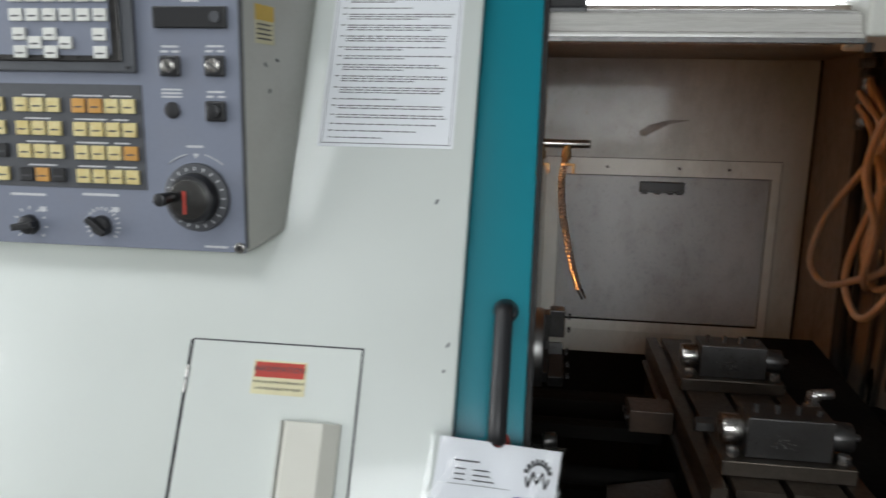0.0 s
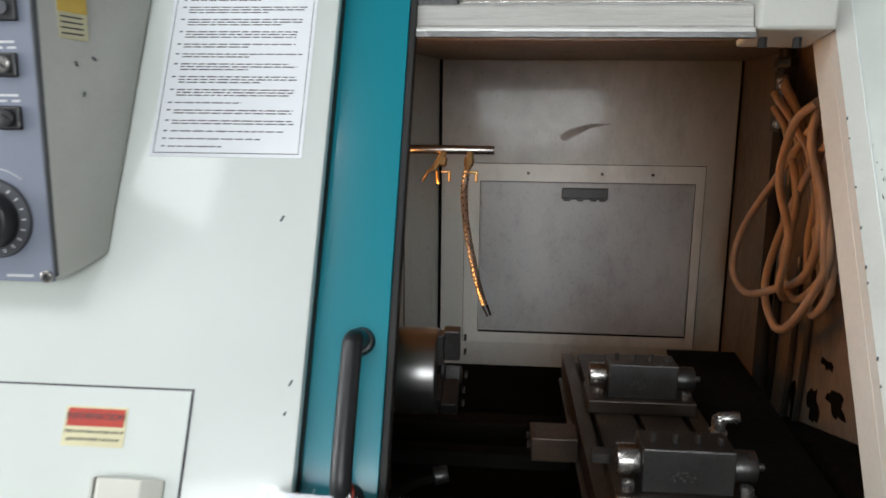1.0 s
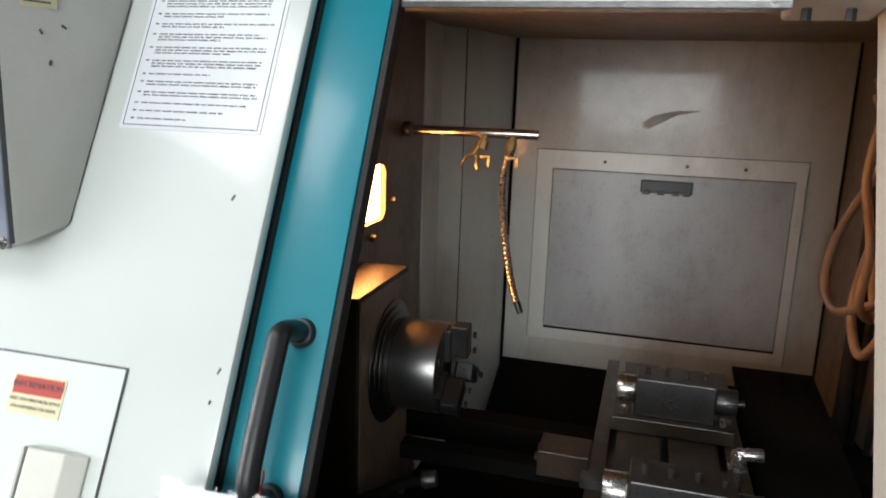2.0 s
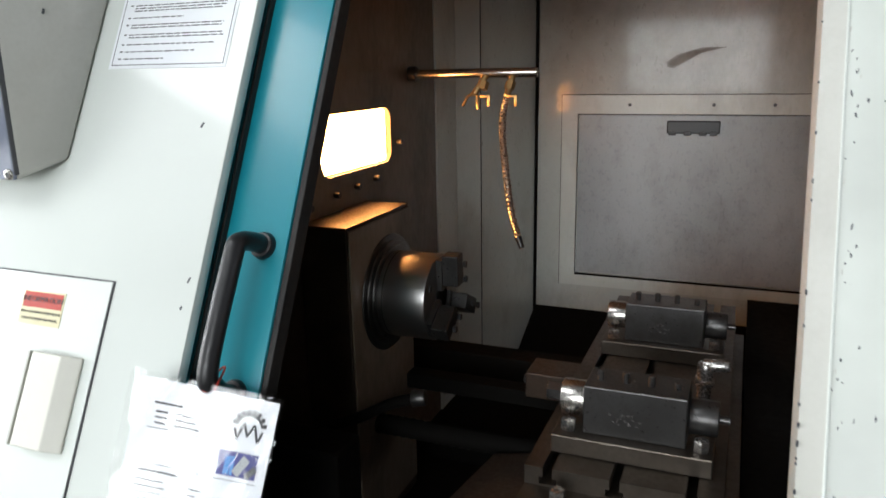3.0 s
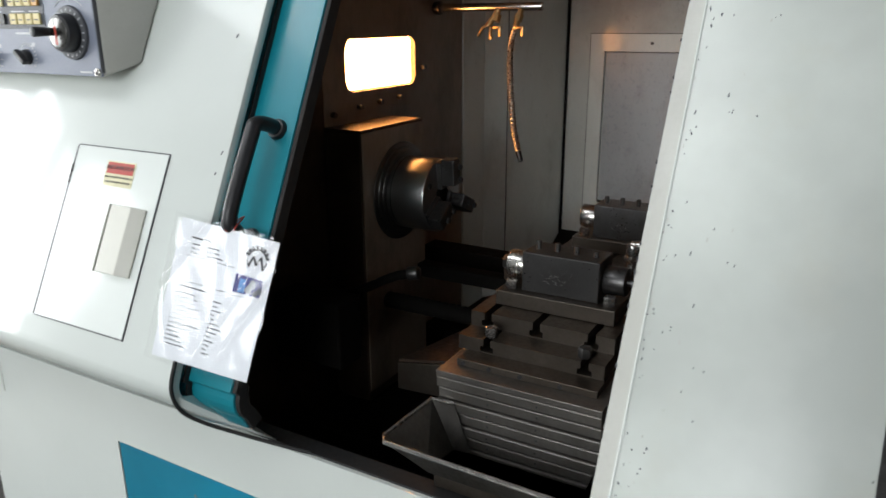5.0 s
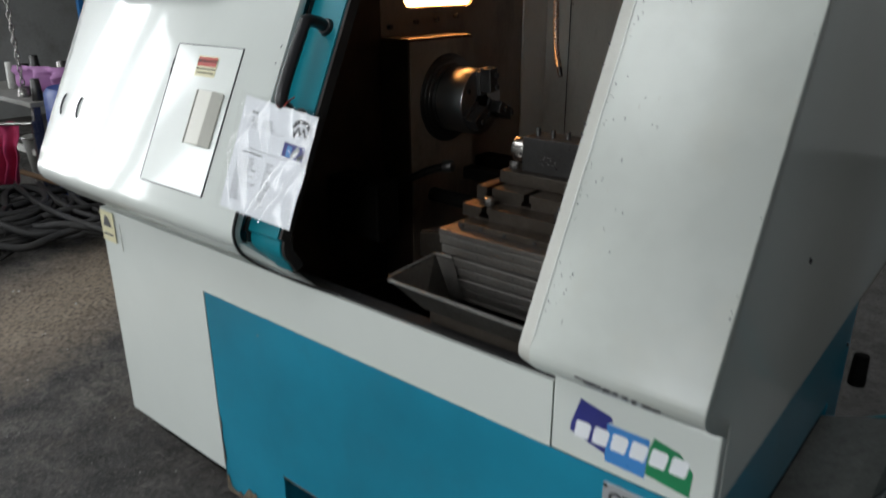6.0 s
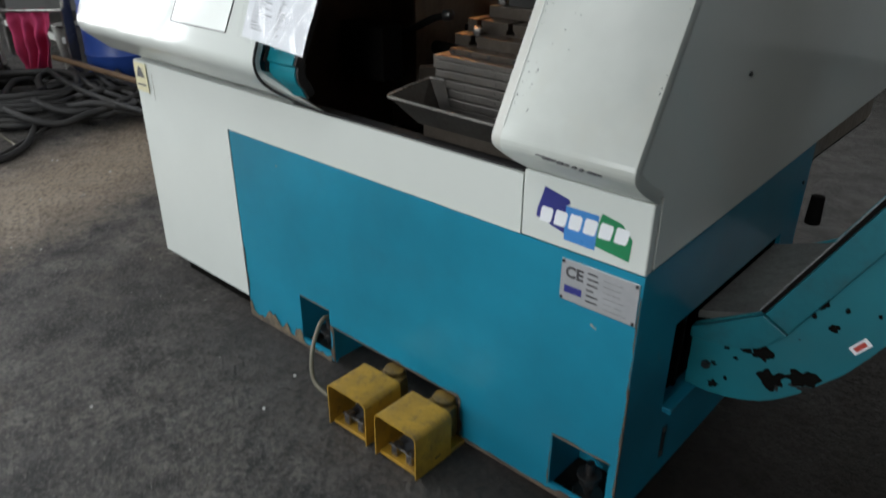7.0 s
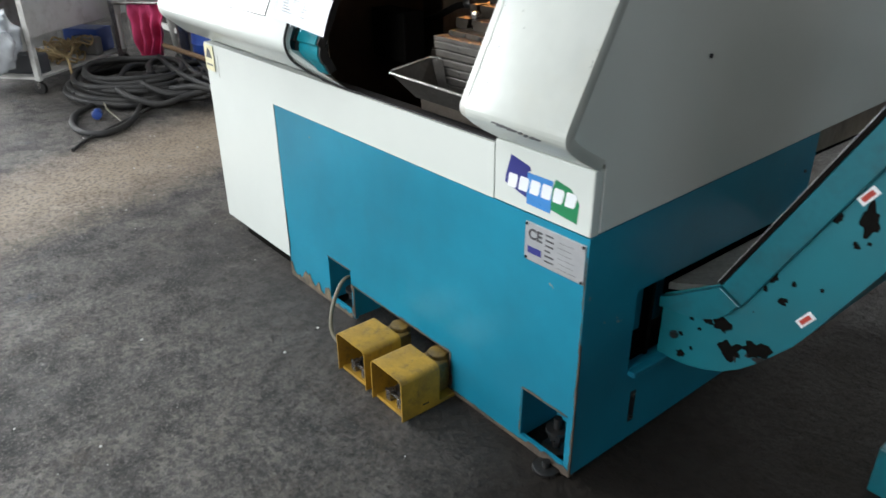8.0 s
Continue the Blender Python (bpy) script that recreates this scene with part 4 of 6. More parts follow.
    # override knobs
    for x, z, marks in ((-0.893, 1.677, 9), (-0.753, 1.681, 17)):
        p = Vector((x, yp, z))
        smooth(part("knob", cyl(p, p + Vector((0, -0.014, 0)), 0.0185, 0.0165, 24, 0.002), BLACK, panel, "black override knob"))
        part("knob_grip", box(-0.022, 0.02, -0.026, -0.013, -0.006, 0.006, 0.002, m=Matrix.Translation(p) @ pose(0, 0, 0, 0, 40 if x > -0.8 else -10, 0)), BLACK, panel)
        for k in range(marks):
            a = -130 + 260 * k / (marks - 1)
            part("knob_tick", box(-0.0015, 0.0015, -0.0005, 0, 0.027, 0.033, m=Matrix.Translation(p) @ pose(0, 0, 0, 0, a, 0)), PALE_INK, panel)
        part("knob_tag", box(x + 0.02, x + 0.033, yp - 0.0005, yp, z + 0.024, z + 0.033), PALE_INK, panel)
        part("print_bar", box(x - 0.034, x + 0.034, yp - 0.0004, yp, z + 0.052, z + 0.0565), PALE_INK, panel)
    s = Vector((-0.499, yp, 1.651))
    smooth(part("corner_screw", cyl(s, s + Vector((0, -0.004, 0)), 0.0105, 0.009, 20, 0.001), CHROME, panel))
    part("screw_hole", cyl(s + Vector((0, -0.0035, 0)), s + Vector((0, -0.0045, 0)), 0.005, seg=6), BLACK, panel)
    part("print_bar", box(-0.562, -0.52, yp - 0.0004, yp, 1.649, 1.653), PALE_INK, panel)
    # warning label on the cheek of the panel
    face = Vector((x1 + 0.037 - x1, 0.2, 0)).normalized()
    m = Matrix.Translation((x1 + 0.0095, 0.165, 2.035)) @ Matrix(((face.x, 0, 0.985, 0), (face.y, 0, -0.17, 0), (0, 1, 0, 0), (0, 0, 0, 1)))
    part("cheek_label", box(-0.03, 0.03, -0.035, 0.03, 0.0035, 0.0042, m=m), CREAM, panel)
    part("cheek_label_head", box(-0.03, 0.03, 0.004, 0.03, 0.0044, 0.0048, m=m), YELLOW_LABEL, panel, "yellow warning heading")
    for x, y, a in ((0.0, -0.07, 30), (0.012, -0.115, -20), (-0.02, -0.15, 10), (0.04, -0.06, 60), (-0.03, -0.22, 0)):
        part("paint_chip", box(-0.0016, 0.0016, -0.004, 0.004, 0.002, 0.0046, m=m @ pose(x, y, 0, 0, 0, a)), PANEL_DARK, panel)
    pts = [m @ Vector((0.02 + 0.045 * k / 5, -0.262 + 0.01 * math.sin(math.pi * k / 6), 0.0042)) for k in range(6)]
    part("scratch", tube(pts, 0.0011, 6, 3), INK, panel)
    part("edge_strip", box(x1 - 0.0012, x1 + 0.0012, yf - 0.0035, yf + 0.012, z0 + 0.012, z1 - 0.012, 0.0008), PANEL_DARK, panel, "dark grey edge of the switch plate")
    for k in range(4):
        part("print_bar", box(-0.025, 0.02, -0.004 - k * 0.008, -0.0015 - k * 0.008, 0.0044, 0.0048, m=m), INK, panel)


def badges():
    # three-colour film badge with pale marks
    def flag(pts, mat, y=-0.003):
        part("badge", prism(pts, y, -0.0022, axis="y"), mat, lathe, "printed film badge")
    flag([(0.818, 0.893), (0.884, 0.878), (0.889, 0.868), (0.877, 0.861), (0.877, 0.792), (0.798, 0.814), (0.8, 0.834)], LOGO_NAVY)
    flag([(0.8775, 0.861), (0.964, 0.861), (0.96, 0.775), (0.8775, 0.777)], LOGO_SKY)
    flag([(0.972, 0.869), (1.022, 0.858), (1.05, 0.827), (1.047, 0.775), (0.961, 0.786), (0.965, 0.845)], LOGO_GREEN)
    for k in range(6):
        x, z = 0.808 + k * 0.0395, 0.806 + 0.001 * k
        out = [(x, z), (x + 0.028, z), (x + 0.032, z + 0.006), (x + 0.037, z + 0.032), (x + 0.034, z + 0.038), (x + 0.008, z + 0.038), (x + 0.004, z + 0.032)]
        part("badge_mark", prism(out, -0.0036, -0.003, axis="y"), PAPER, lathe)
    plate = part("rating_plate", box(0.88, 1.083, -0.0045, -0.0005, 0.623, 0.731, 0.001), ALU, lathe, "aluminium rating plate with small print")
    up = Matrix(((1, 0, 0, 0), (0, 0, -1, 0), (0, 1, 0, 0), (0, 0, 0, 1)))
    lettering("rating_text", "CE", 0.04, Matrix.Translation((0.917, -0.005, 0.699)) @ up, INK, plate, 0.0014)
    rnd = random.Random(5)
    for k in range(6):
        z = 0.712 - k * 0.0145
        part("print_bar", box(0.952, 0.952 + rnd.uniform(0.018, 0.032), -0.005, -0.0045, z, z + 0.0045), INK, plate)
        part("print_bar", box(0.995, 1.06 - rnd.uniform(0, 0.02), -0.005, -0.0045, z - 0.003, z - 0.0024), INK, plate)
    part("plate_mark", box(0.892, 0.94, -0.005, -0.0045, 0.645, 0.664), LOGO_NAVY, plate)
    for x in (0.886, 1.077):
        for z in (0.629, 0.725):
            part("rivet", cyl((x, -0.0045, z), (x, -0.007, z), 0.0042, seg=12), BLACK, plate)
    # earth warning label on the left panel
    card = part("hazard_label", box(-1.11, -1.02, -0.0075, -0.0058, 0.79, 0.90), CREAM, lathe, "pale yellow hazard label")
    part("hazard_mark", prism([(-1.095, 0.845), (-1.035, 0.845), (-1.055, 0.88), (-1.075, 0.888)], -0.0082, -0.0075, axis="y"), INK, card)
    part("print_bar", box(-1.098, -1.035, -0.008, -0.0075, 0.812, 0.819), INK, card)
    part("seam", box(-0.982, -0.9805, -0.0075, -0.0055, 0.77, 0.87), GREY_PAINT, lathe)


control_panel()
badges()


# ---- inside the lathe ----
def chamber():
    xw = -0.22
    part("back_wall", box(-0.078, 1.066, 1.92, 1.935, 0.8, 2.11), INNER_SOOT_SHADE, lathe, "oil-stained grey back wall of the work space")
    part("right_wall", prism([(0.05, 0.7), (0.05, 1.2), (right_y(2.11) + 0.08, 2.11), (1.918, 2.11), (1.918, 0.7)], 1.045, 1.06), INNER_BROWN, lathe, "brown-stained right wall of the work space")
    us, vs = [0.53, 0.63, 0.985, 1.29], [0.7, 1.572, 1.715, 2.11]
    part("left_wall", sheet_with_holes(us, vs, [(0.63, 0.985, 1.572, 1.715)], xw - 0.012, xw, lambda u, v, d: (d, u, v)), INNER_BROWN, lathe, "dark stained left wall with a lamp opening")
    part("left_wall_front", prism([(0.1, 0.7), (0.1, 1.1), (door_y(2.09) + 0.06, 2.11), (0.528, 2.11), (0.528, 0.7)], xw - 0.012, xw), RUST_PLATE, lathe)
    part("wall_fold", box(xw - 0.01, xw + 0.006, 1.291, 1.455, 0.7, 2.11, 0.002), INNER, lathe)

    def upright(name, pts):
        bm = bmesh.new()
        lo, hi = [bm.verts.new((x, y, 0.7)) for x, y in pts], [bm.verts.new((x, y, 2.11)) for x, y in pts]
        bm.faces.new(lo)
        bm.faces.new(hi)
        for k in range(4):
            bm.faces.new([lo[k], lo[(k + 1) % 4], hi[(k + 1) % 4], hi[k]])
        part(name, bm, INNER, lathe)
    upright("slanted_fold", [(xw + 0.006, 1.456), (-0.163, 1.545), (-0.173, 1.551), (xw - 0.006, 1.462)])
    upright("corner_panel", [(-0.1625, 1.546), (-0.075, 1.918), (-0.085, 1.924), (-0.173, 1.552)])
    part("corner_seam", cyl((-0.071, 1.914, 0.85), (-0.071, 1.914, 2.1), 0.0065, seg=8), INNER_DARK, lathe)
    part("fold_seam", cyl((-0.162, 1.544, 0.75), (-0.162, 1.544, 2.1), 0.0015, seg=8), INNER_DARK, lathe)
    part("corner_seam", cyl((1.041, 1.914, 0.9), (1.041, 1.914, 2.1), 0.004, seg=8), INNER_DARK, lathe)
    for p in ((-0.168, 1.56, 1.56), (-0.212, 1.02, 1.62), (-0.212, 0.68, 1.53), (-0.212, 0.78, 1.535), (-0.212, 0.88, 1.54), (-0.212, 0.56, 1.52)):
        part("wall_bolt", cyl((p[0] - 0.006, p[1], p[2]), (p[0] + 0.008, p[1], p[2]), 0.008, seg=6), STEEL_DARK, lathe)
    # low parts are near-black: oil, and the chamber's shade put into their colour
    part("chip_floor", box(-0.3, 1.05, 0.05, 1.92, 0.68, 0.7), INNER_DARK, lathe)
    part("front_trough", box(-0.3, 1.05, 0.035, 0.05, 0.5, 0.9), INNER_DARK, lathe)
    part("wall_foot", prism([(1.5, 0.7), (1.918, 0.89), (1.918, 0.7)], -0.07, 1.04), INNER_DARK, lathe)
    # smear left by a wiping rag
    bm = prism([(0.39, 1.80), (0.41, 1.795), (0.50, 1.845), (0.58, 1.862), (0.5, 1.862), (0.42, 1.84), (0.385, 1.815)], 1.9175, 1.9195, axis="y")
    part("smear", bm, BENCH_DULL, lathe)
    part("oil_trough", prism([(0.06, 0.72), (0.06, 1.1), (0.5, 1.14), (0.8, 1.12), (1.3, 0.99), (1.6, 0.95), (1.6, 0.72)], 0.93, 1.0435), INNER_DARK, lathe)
    for k, (y, z, ry, rz) in enumerate(((1.0, 1.25, 0.035, 0.012), (0.93, 1.17, 0.05, 0.03), (1.06, 1.11, 0.03, 0.045), (1.19, 1.08, 0.02, 0.05), (1.14, 1.33, 0.012, 0.02))):
        part("bare_patch", prism(blotch(y, z, ry, rz, k + 0.3), 1.0438, 1.046), INNER_DARK, lathe, "black patch where the paint has flaked off")
    # access cover on the back wall
    fr = part("cover_frame", sheet_with_holes([0.027, 0.087, 0.9, 0.935], [0.99, 1.04, 1.64, 1.706], [(0.087, 0.9, 1.04, 1.64)], 1.908, 1.9195, lambda u, v, d: (u, d, v)), INNER, lathe)
    cover = part("access_cover", box(0.091, 0.896, 1.913, 1.9195, 1.043, 1.636, 0.002), PANEL_GREY, lathe, "flat grey access cover with a black grip")
    part("grip", box(0.4, 0.575, 1.896, 1.9125, 1.574, 1.618, 0.004), BLACK, cover, "black recessed grip")
    for x in (0.42, 0.47, 0.52, 0.555):
        part("grip_notch", box(x - 0.012, x + 0.012, 1.892, 1.897, 1.568, 1.583, 0.002), BLACK, cover)
    for x in (0.27, 0.55, 0.74):
        part("cover_screw", cyl((x, 1.9075, 1.672), (x, 1.902, 1.672), 0.006, seg=10), STEEL_DARK, fr)
    # dark joint lines; the thick lower strip paints in the cover's shadow
    for a in ((0.0255, 0.9365, 1.7065, 1.7085), (0.0255, 0.027, 0.99, 1.707), (0.9355, 0.937, 0.99, 1.707), (0.087, 0.9, 1.032, 1.04), (0.0855, 0.0875, 1.04, 1.64), (0.8995, 0.9015, 1.04, 1.64)):
        part("cover_joint_shadow", box(a[0], a[1], 1.9066, 1.9076, a[2], a[3]), INNER_DARK, fr)
    part("cover_shadow_gap", box(0.087, 0.9, 1.9115, 1.9128, 1.6365, 1.6405), INK, fr)
    # work lamp in the left wall
    lamp = part("work_lamp", box(xw - 0.07, xw - 0.02, 0.6, 1.015, 1.545, 1.742), STEEL_DARK, lathe)
    bm = box(xw - 0.0195, xw - 0.014, 0.633, 0.982, 1.575, 1.712)
    part("lamp_lens", bm, LAMP_GLOW, lamp, "glowing warm lamp lens")
    for y, z, sy, sz in ((0.63, 1.572, 1, 1), (0.985, 1.572, -1, 1), (0.985, 1.715, -1, -1), (0.63, 1.715, 1, -1)):
        r = 0.035
        arcs = [(y + sy * (r - r * math.cos(radians(a))), z + sz * (r - r * math.sin(radians(a)))) for a in (0, 18, 36, 54, 72, 90)]
        part("lens_corner", prism([(y, z)] + arcs, xw - 0.011, xw + 0.001), INNER_BROWN, lamp)


def spindle():
    yc, zc = 0.70, 1.302
    head = part("headstock", box(-0.218, -0.10, 0.52, 0.83, 0.72, 1.487, 0.004), RUST_PLATE, lathe, "dark headstock housing")
    part("headstock_cap", box(-0.217, -0.101, 0.522, 0.828, 1.487, 1.491, 0.001), PLATE, lathe)
    face = part("headstock_face", box(-0.10, -0.096, 0.524, 0.826, 0.75, 1.483, 0.001), INNER_BROWN, lathe)

    def c(x0, x1, r, mat, name, label="", seg=64, bevel=0.003, owner=None):
        return smooth(part(name, cyl((x0, yc, zc), (x1, yc, zc), r, seg=seg, bevel=bevel), mat, owner or lathe, label), 40)
    c(-0.096, -0.091, 0.138, STEEL_DARK, "spindle_flange")
    c(-0.091, -0.085, 0.124, STEEL_DARK, "spindle_flange")
    c(-0.085, -0.079, 0.112, STEEL_DARK, "spindle_flange")
    chuck = c(-0.080, 0.036, 0.100, CHUCK_STEEL, "chuck", "turned steel three-jaw chuck", 96, 0.004)
    c(-0.068, -0.065, 0.1004, STEEL_DARK, "chuck_groove", owner=chuck, bevel=0)
    c(0.033, 0.040, 0.030, INNER_DARK, "chuck_bore", owner=chuck, bevel=0.001)
    for k in range(3):
        m = Matrix.Translation((0.037, yc, zc)) @ pose(0, 0, 0, 120 * k + 4, 0, 0)
        jaw = part("jaw", box(0.012, 0.05, -0.019, 0.019, 0.034, 0.106, 0.003, m=m), STEEL_DARK, chuck, "hardened steel jaw")
        part("master_jaw", box(-0.002, 0.012, -0.021, 0.021, 0.022, 0.095, 0.002, m=m), STEEL_DARK, chuck)
        for z in (0.05, 0.085):
            part("jaw_screw", cyl(m @ Vector((0.058, 0, z)), m @ Vector((0.064, 0, z)), 0.008, seg=6), BLACK, chuck)
    for k in range(6):
        a = radians(60 * k + 30)
        p = Vector((0.035, yc + 0.075 * math.cos(a), zc + 0.075 * math.sin(a)))
        part("chuck_screw", cyl(p, p + Vector((0.004, 0, 0)), 0.008, seg=10), BLACK, chuck)
    # coolant pipe with its two taps and the metal hose
    pipe = smooth(part("coolant_pipe", cyl((-0.213, 1.1, 1.797), (0.15, 1.1, 1.797), 0.0125, seg=24, bevel=0.002), CHROME, lathe, "horizontal steel coolant pipe"))
    smooth(part("pipe_socket", cyl((-0.213, 1.1, 1.797), (-0.19, 1.1, 1.797), 0.021, seg=20, bevel=0.003), STEEL_DARK, pipe))
    for x, tilt in ((0.012, -0.02), (0.085, 0.0)):
        bm = cyl((x, 1.095, 1.79), (x - 0.008 + tilt, 1.075, 1.742), 0.009, seg=14)
        cyl((x - 0.003, 1.09, 1.775), (x - 0.006, 1.082, 1.755), 0.0135, seg=6, bm=bm)
        box(x - 0.006, x + 0.022, 1.062, 1.068, 1.735, 1.742, 0.001, bm=bm)
        box(x + 0.014, x + 0.022, 1.060, 1.068, 1.712, 1.742, 0.002, bm=bm)
        smooth(part("tap", bm, BRASS, pipe, "small brass tap"))
    bm = tube([(-0.012, 1.075, 1.745), (-0.03, 1.07, 1.738), (-0.04, 1.068, 1.72), (-0.045, 1.066, 1.712)], 0.004, 8, 4)
    tube([(-0.005, 1.075, 1.74), (-0.004, 1.07, 1.72), (0.0, 1.068, 1.705)], 0.005, 8, 4, bm=bm)
    part("tap_stub", bm, BRASS, pipe)
    hose = spline([(0.077, 1.075, 1.742), (0.070, 1.06, 1.69), (0.075, 1.045, 1.62), (0.090, 1.025, 1.54), (0.112, 1.0, 1.45), (0.135, 0.985, 1.385)], 16)
    bm = tube(hose, 0.0082, 14, 1, 0.3)
    smooth(part("metal_hose", bm, HOSE_STEEL, pipe, "bright corrugated metal hose"), 25)
    smooth(part("nozzle", cyl((0.133, 0.986, 1.39), (0.147, 0.978, 1.36), 0.0095, 0.007, 14), BLACK, pipe))
    # drive screw, guides and catcher below, painted near-black to match the shade there
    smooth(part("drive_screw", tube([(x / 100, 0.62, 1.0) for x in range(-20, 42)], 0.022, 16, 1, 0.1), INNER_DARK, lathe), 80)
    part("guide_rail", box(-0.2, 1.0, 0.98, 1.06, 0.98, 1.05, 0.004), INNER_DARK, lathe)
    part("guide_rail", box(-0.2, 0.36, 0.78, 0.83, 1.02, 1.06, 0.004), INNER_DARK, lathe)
    bm = bmesh.new()
    top = [(0.182, 0.25, 1.035), (0.35, 0.25, 1.066), (0.35, 0.58, 1.03), (0.205, 0.58, 1.0)]
    hi = [bm.verts.new(p) for p in top]
    lo = [bm.verts.new((x, y, z - 0.006)) for x, y, z in top]
    bm.faces.new(hi)
    bm.faces.new(lo[::-1])
    for k in range(4):
        bm.faces.new([hi[k], hi[(k + 1) % 4], lo[(k + 1) % 4], lo[k]])
    bmesh.ops.recalc_face_normals(bm, faces=bm.faces[:])
    part("chute", bm, RUST_PLATE, lathe, "oily brown sheet-metal chute")
    part("chute_front", prism([(0.182, 0.965), (0.35, 0.975), (0.35, 1.06), (0.182, 1.029)], 0.243, 0.2495, 0.002, axis="y"), PLATE, lathe)
    part("guide_block", box(0.255, 0.362, 0.64, 0.73, 1.115, 1.172, 0.003), RUST_PLATE, lathe, "brown oily steel block")
    for y in (0.662, 0.708):
        part("block_bolt", cyl((0.255, y, 1.148), (0.247, y, 1.148), 0.009, seg=6), STEEL_DARK, lathe)
    smooth(part("probe_arm", tube([(-0.19, 0.46, 1.04), (-0.08, 0.48, 1.08), (0.0, 0.5, 1.12), (0.05, 0.51, 1.135)], 0.012, 12, 6), INNER_DARK, lathe))
    smooth(part("probe_tip", cyl((0.045, 0.51, 1.135), (0.075, 0.515, 1.14), 0.019, 0.017, 18, 0.003), STEEL_DARK, lathe))
    part("side_box", box(-0.2, 0.0, 0.27, 0.36, 0.95, 1.12, 0.006), INNER_DARK, lathe)


def slotted_plate(name, x0, x1, y0, y1, z0, z1, slots, mat):
    """A table plate with T-slots running away from the front."""
    bm = bmesh.new()
    mid = z0 + (z1 - z0) * 0.35
    out = [(x0, z0), (x1, z0), (x1, z1)]
    for s in reversed(slots):
        out += [(s + 0.008, z1), (s + 0.008, mid + 0.004), (s + 0.014, mid + 0.004), (s + 0.014, z0 + 0.003), (s - 0.014, z0 + 0.003), (s - 0.014, mid + 0.004), (s - 0.008, mid + 0.004), (s - 0.008, z1)]
    out += [(x0, z1)]
    prism(out, y0, y1, bm=bm, axis="y")
    return part(name, bm, mat, lathe, "oily slotted steel table plate")


def tool_slide():
    slotted_plate("table_plate", 0.365, 0.667, 0.25, 1.2, 1.157, 1.189, [0.403, 0.509, 0.622], PLATE)
    slotted_plate("table_plate", 0.365, 0.667, 0.195, 1.2, 1.128, 1.1568, [0.428, 0.629], PLATE)
    part("table_strip", box(0.386, 0.67, 0.150, 1.2, 1.113, 1.1276, 0.001), PLATE, lathe)
    for x in (0.40, 0.455, 0.52, 0.6):
        part("strip_screw", cyl((x, 0.150, 1.120), (x, 0.147, 1.120), 0.0045, seg=10), BLACK, lathe)
    # telescopic way cover: lapped steel slats
    part("cover_top", box(0.359, 0.692, 0.113, 1.2, 1.1, 1.1128, 0.0015), TRAY_STEEL, lathe)
    for k in range(7):
        z = 1.1 - 0.024 * (k + 1)
        part("slat", box(0.359 + 0.003 * (k % 2), 0.692, 0.114 + 0.0035 * (k % 2), 0.19, z + 0.0012, z + 0.0232, 0.003), TRAY_STEEL, lathe, "lapped steel way-cover slat")
        for x in (0.47, 0.57):
            part("slat_rivet", cyl((x, 0.1145 + 0.0035 * (k % 2), z + 0.012), (x, 0.1125 + 0.0035 * (k % 2), z + 0.012), 0.002, seg=8), BLACK, lathe)
    part("cover_core", box(0.372, 0.69, 0.19, 1.2, 0.72, 1.099), INNER_DARK, lathe)
    smooth(part("slot_bolt", cyl((0.428, 0.215, 1.157), (0.428, 0.215, 1.178), 0.013, seg=6, bevel=0.002), STEEL, lathe))
    smooth(part("slot_bolt", cyl((0.622, 0.215, 1.157), (0.622, 0.215, 1.178), 0.013, seg=6, bevel=0.002), STEEL_DARK, lathe))
    # side guard rising to the right of the slide
    part("slide_guard", prism([(0.3, 1.08), (1.3, 1.18), (1.3, 1.17), (0.3, 1.07)], 0.695, 0.9), INNER_DARK, lathe)

    def holder(dy):
        y0 = 0.326 + dy
        b = part("tool_block", box(0.442, 0.606, y0, y0 + 0.085, 1.2215, 1.306, 0.0025), STEEL_DARK, lathe, "dark steel boring-bar tool block")
        part("block_flange", box(0.394, 0.648, y0 - 0.022, y0 + 0.11, 1.1895, 1.2215, 0.002), PLATE, b)
        smooth(part("sleeve", cyl((0.40, y0 + 0.042, 1.265), (0.441, y0 + 0.042, 1.265), 0.030, seg=40, bevel=0.002), CHROME, b, "bright turned sleeve"))
        for a in (-150, -170):
            p = Vector((0.413 if a == -150 else 0.43, y0 + 0.042 + 0.0295 * math.cos(radians(a)), 1.265 + 0.0295 * math.sin(radians(a))))
            part("sleeve_hole", cyl(p, p + Vector((0, -0.002, -0.0008)), 0.0035, seg=10), BLACK, b)
        smooth(part("rear_sleeve", cyl((0.607, y0 + 0.042, 1.262), (0.652, y0 + 0.042, 1.262), 0.029, seg=36, bevel=0.003), STEEL_DARK, b))
        smooth(part("rear_stud", cyl((0.652, y0 + 0.042, 1.262), (0.668, y0 + 0.042, 1.262), 0.007, seg=12), STEEL_DARK, b))
        for k in range(4):
            x = 0.464 + k * 0.041
            part("set_screw", cyl((x, y0 + 0.035, 1.3055), (x, y0 + 0.035, 1.324 - 0.006 * (k == 3)), 0.0058, seg=10, bevel=0.001), STEEL_DARK, b)
        for x in (0.418, 0.629):
            smooth(part("clamp_bolt", cyl((x, y0 + 0.005, 1.2215), (x, y0 + 0.005, 1.241), 0.013, seg=6, bevel=0.002), STEEL, b))
        rnd = random.Random(3)
        bm = bmesh.new()
        for k in range(26):
            x, z = 0.483 + rnd.random() * 0.05, 1.245 + rnd.random() * 0.02
            box(x, x + 0.004, y0 - 0.0006, y0, z, z + 0.0015, bm=bm)
        part("engraving", bm, STEEL, b)
        return b
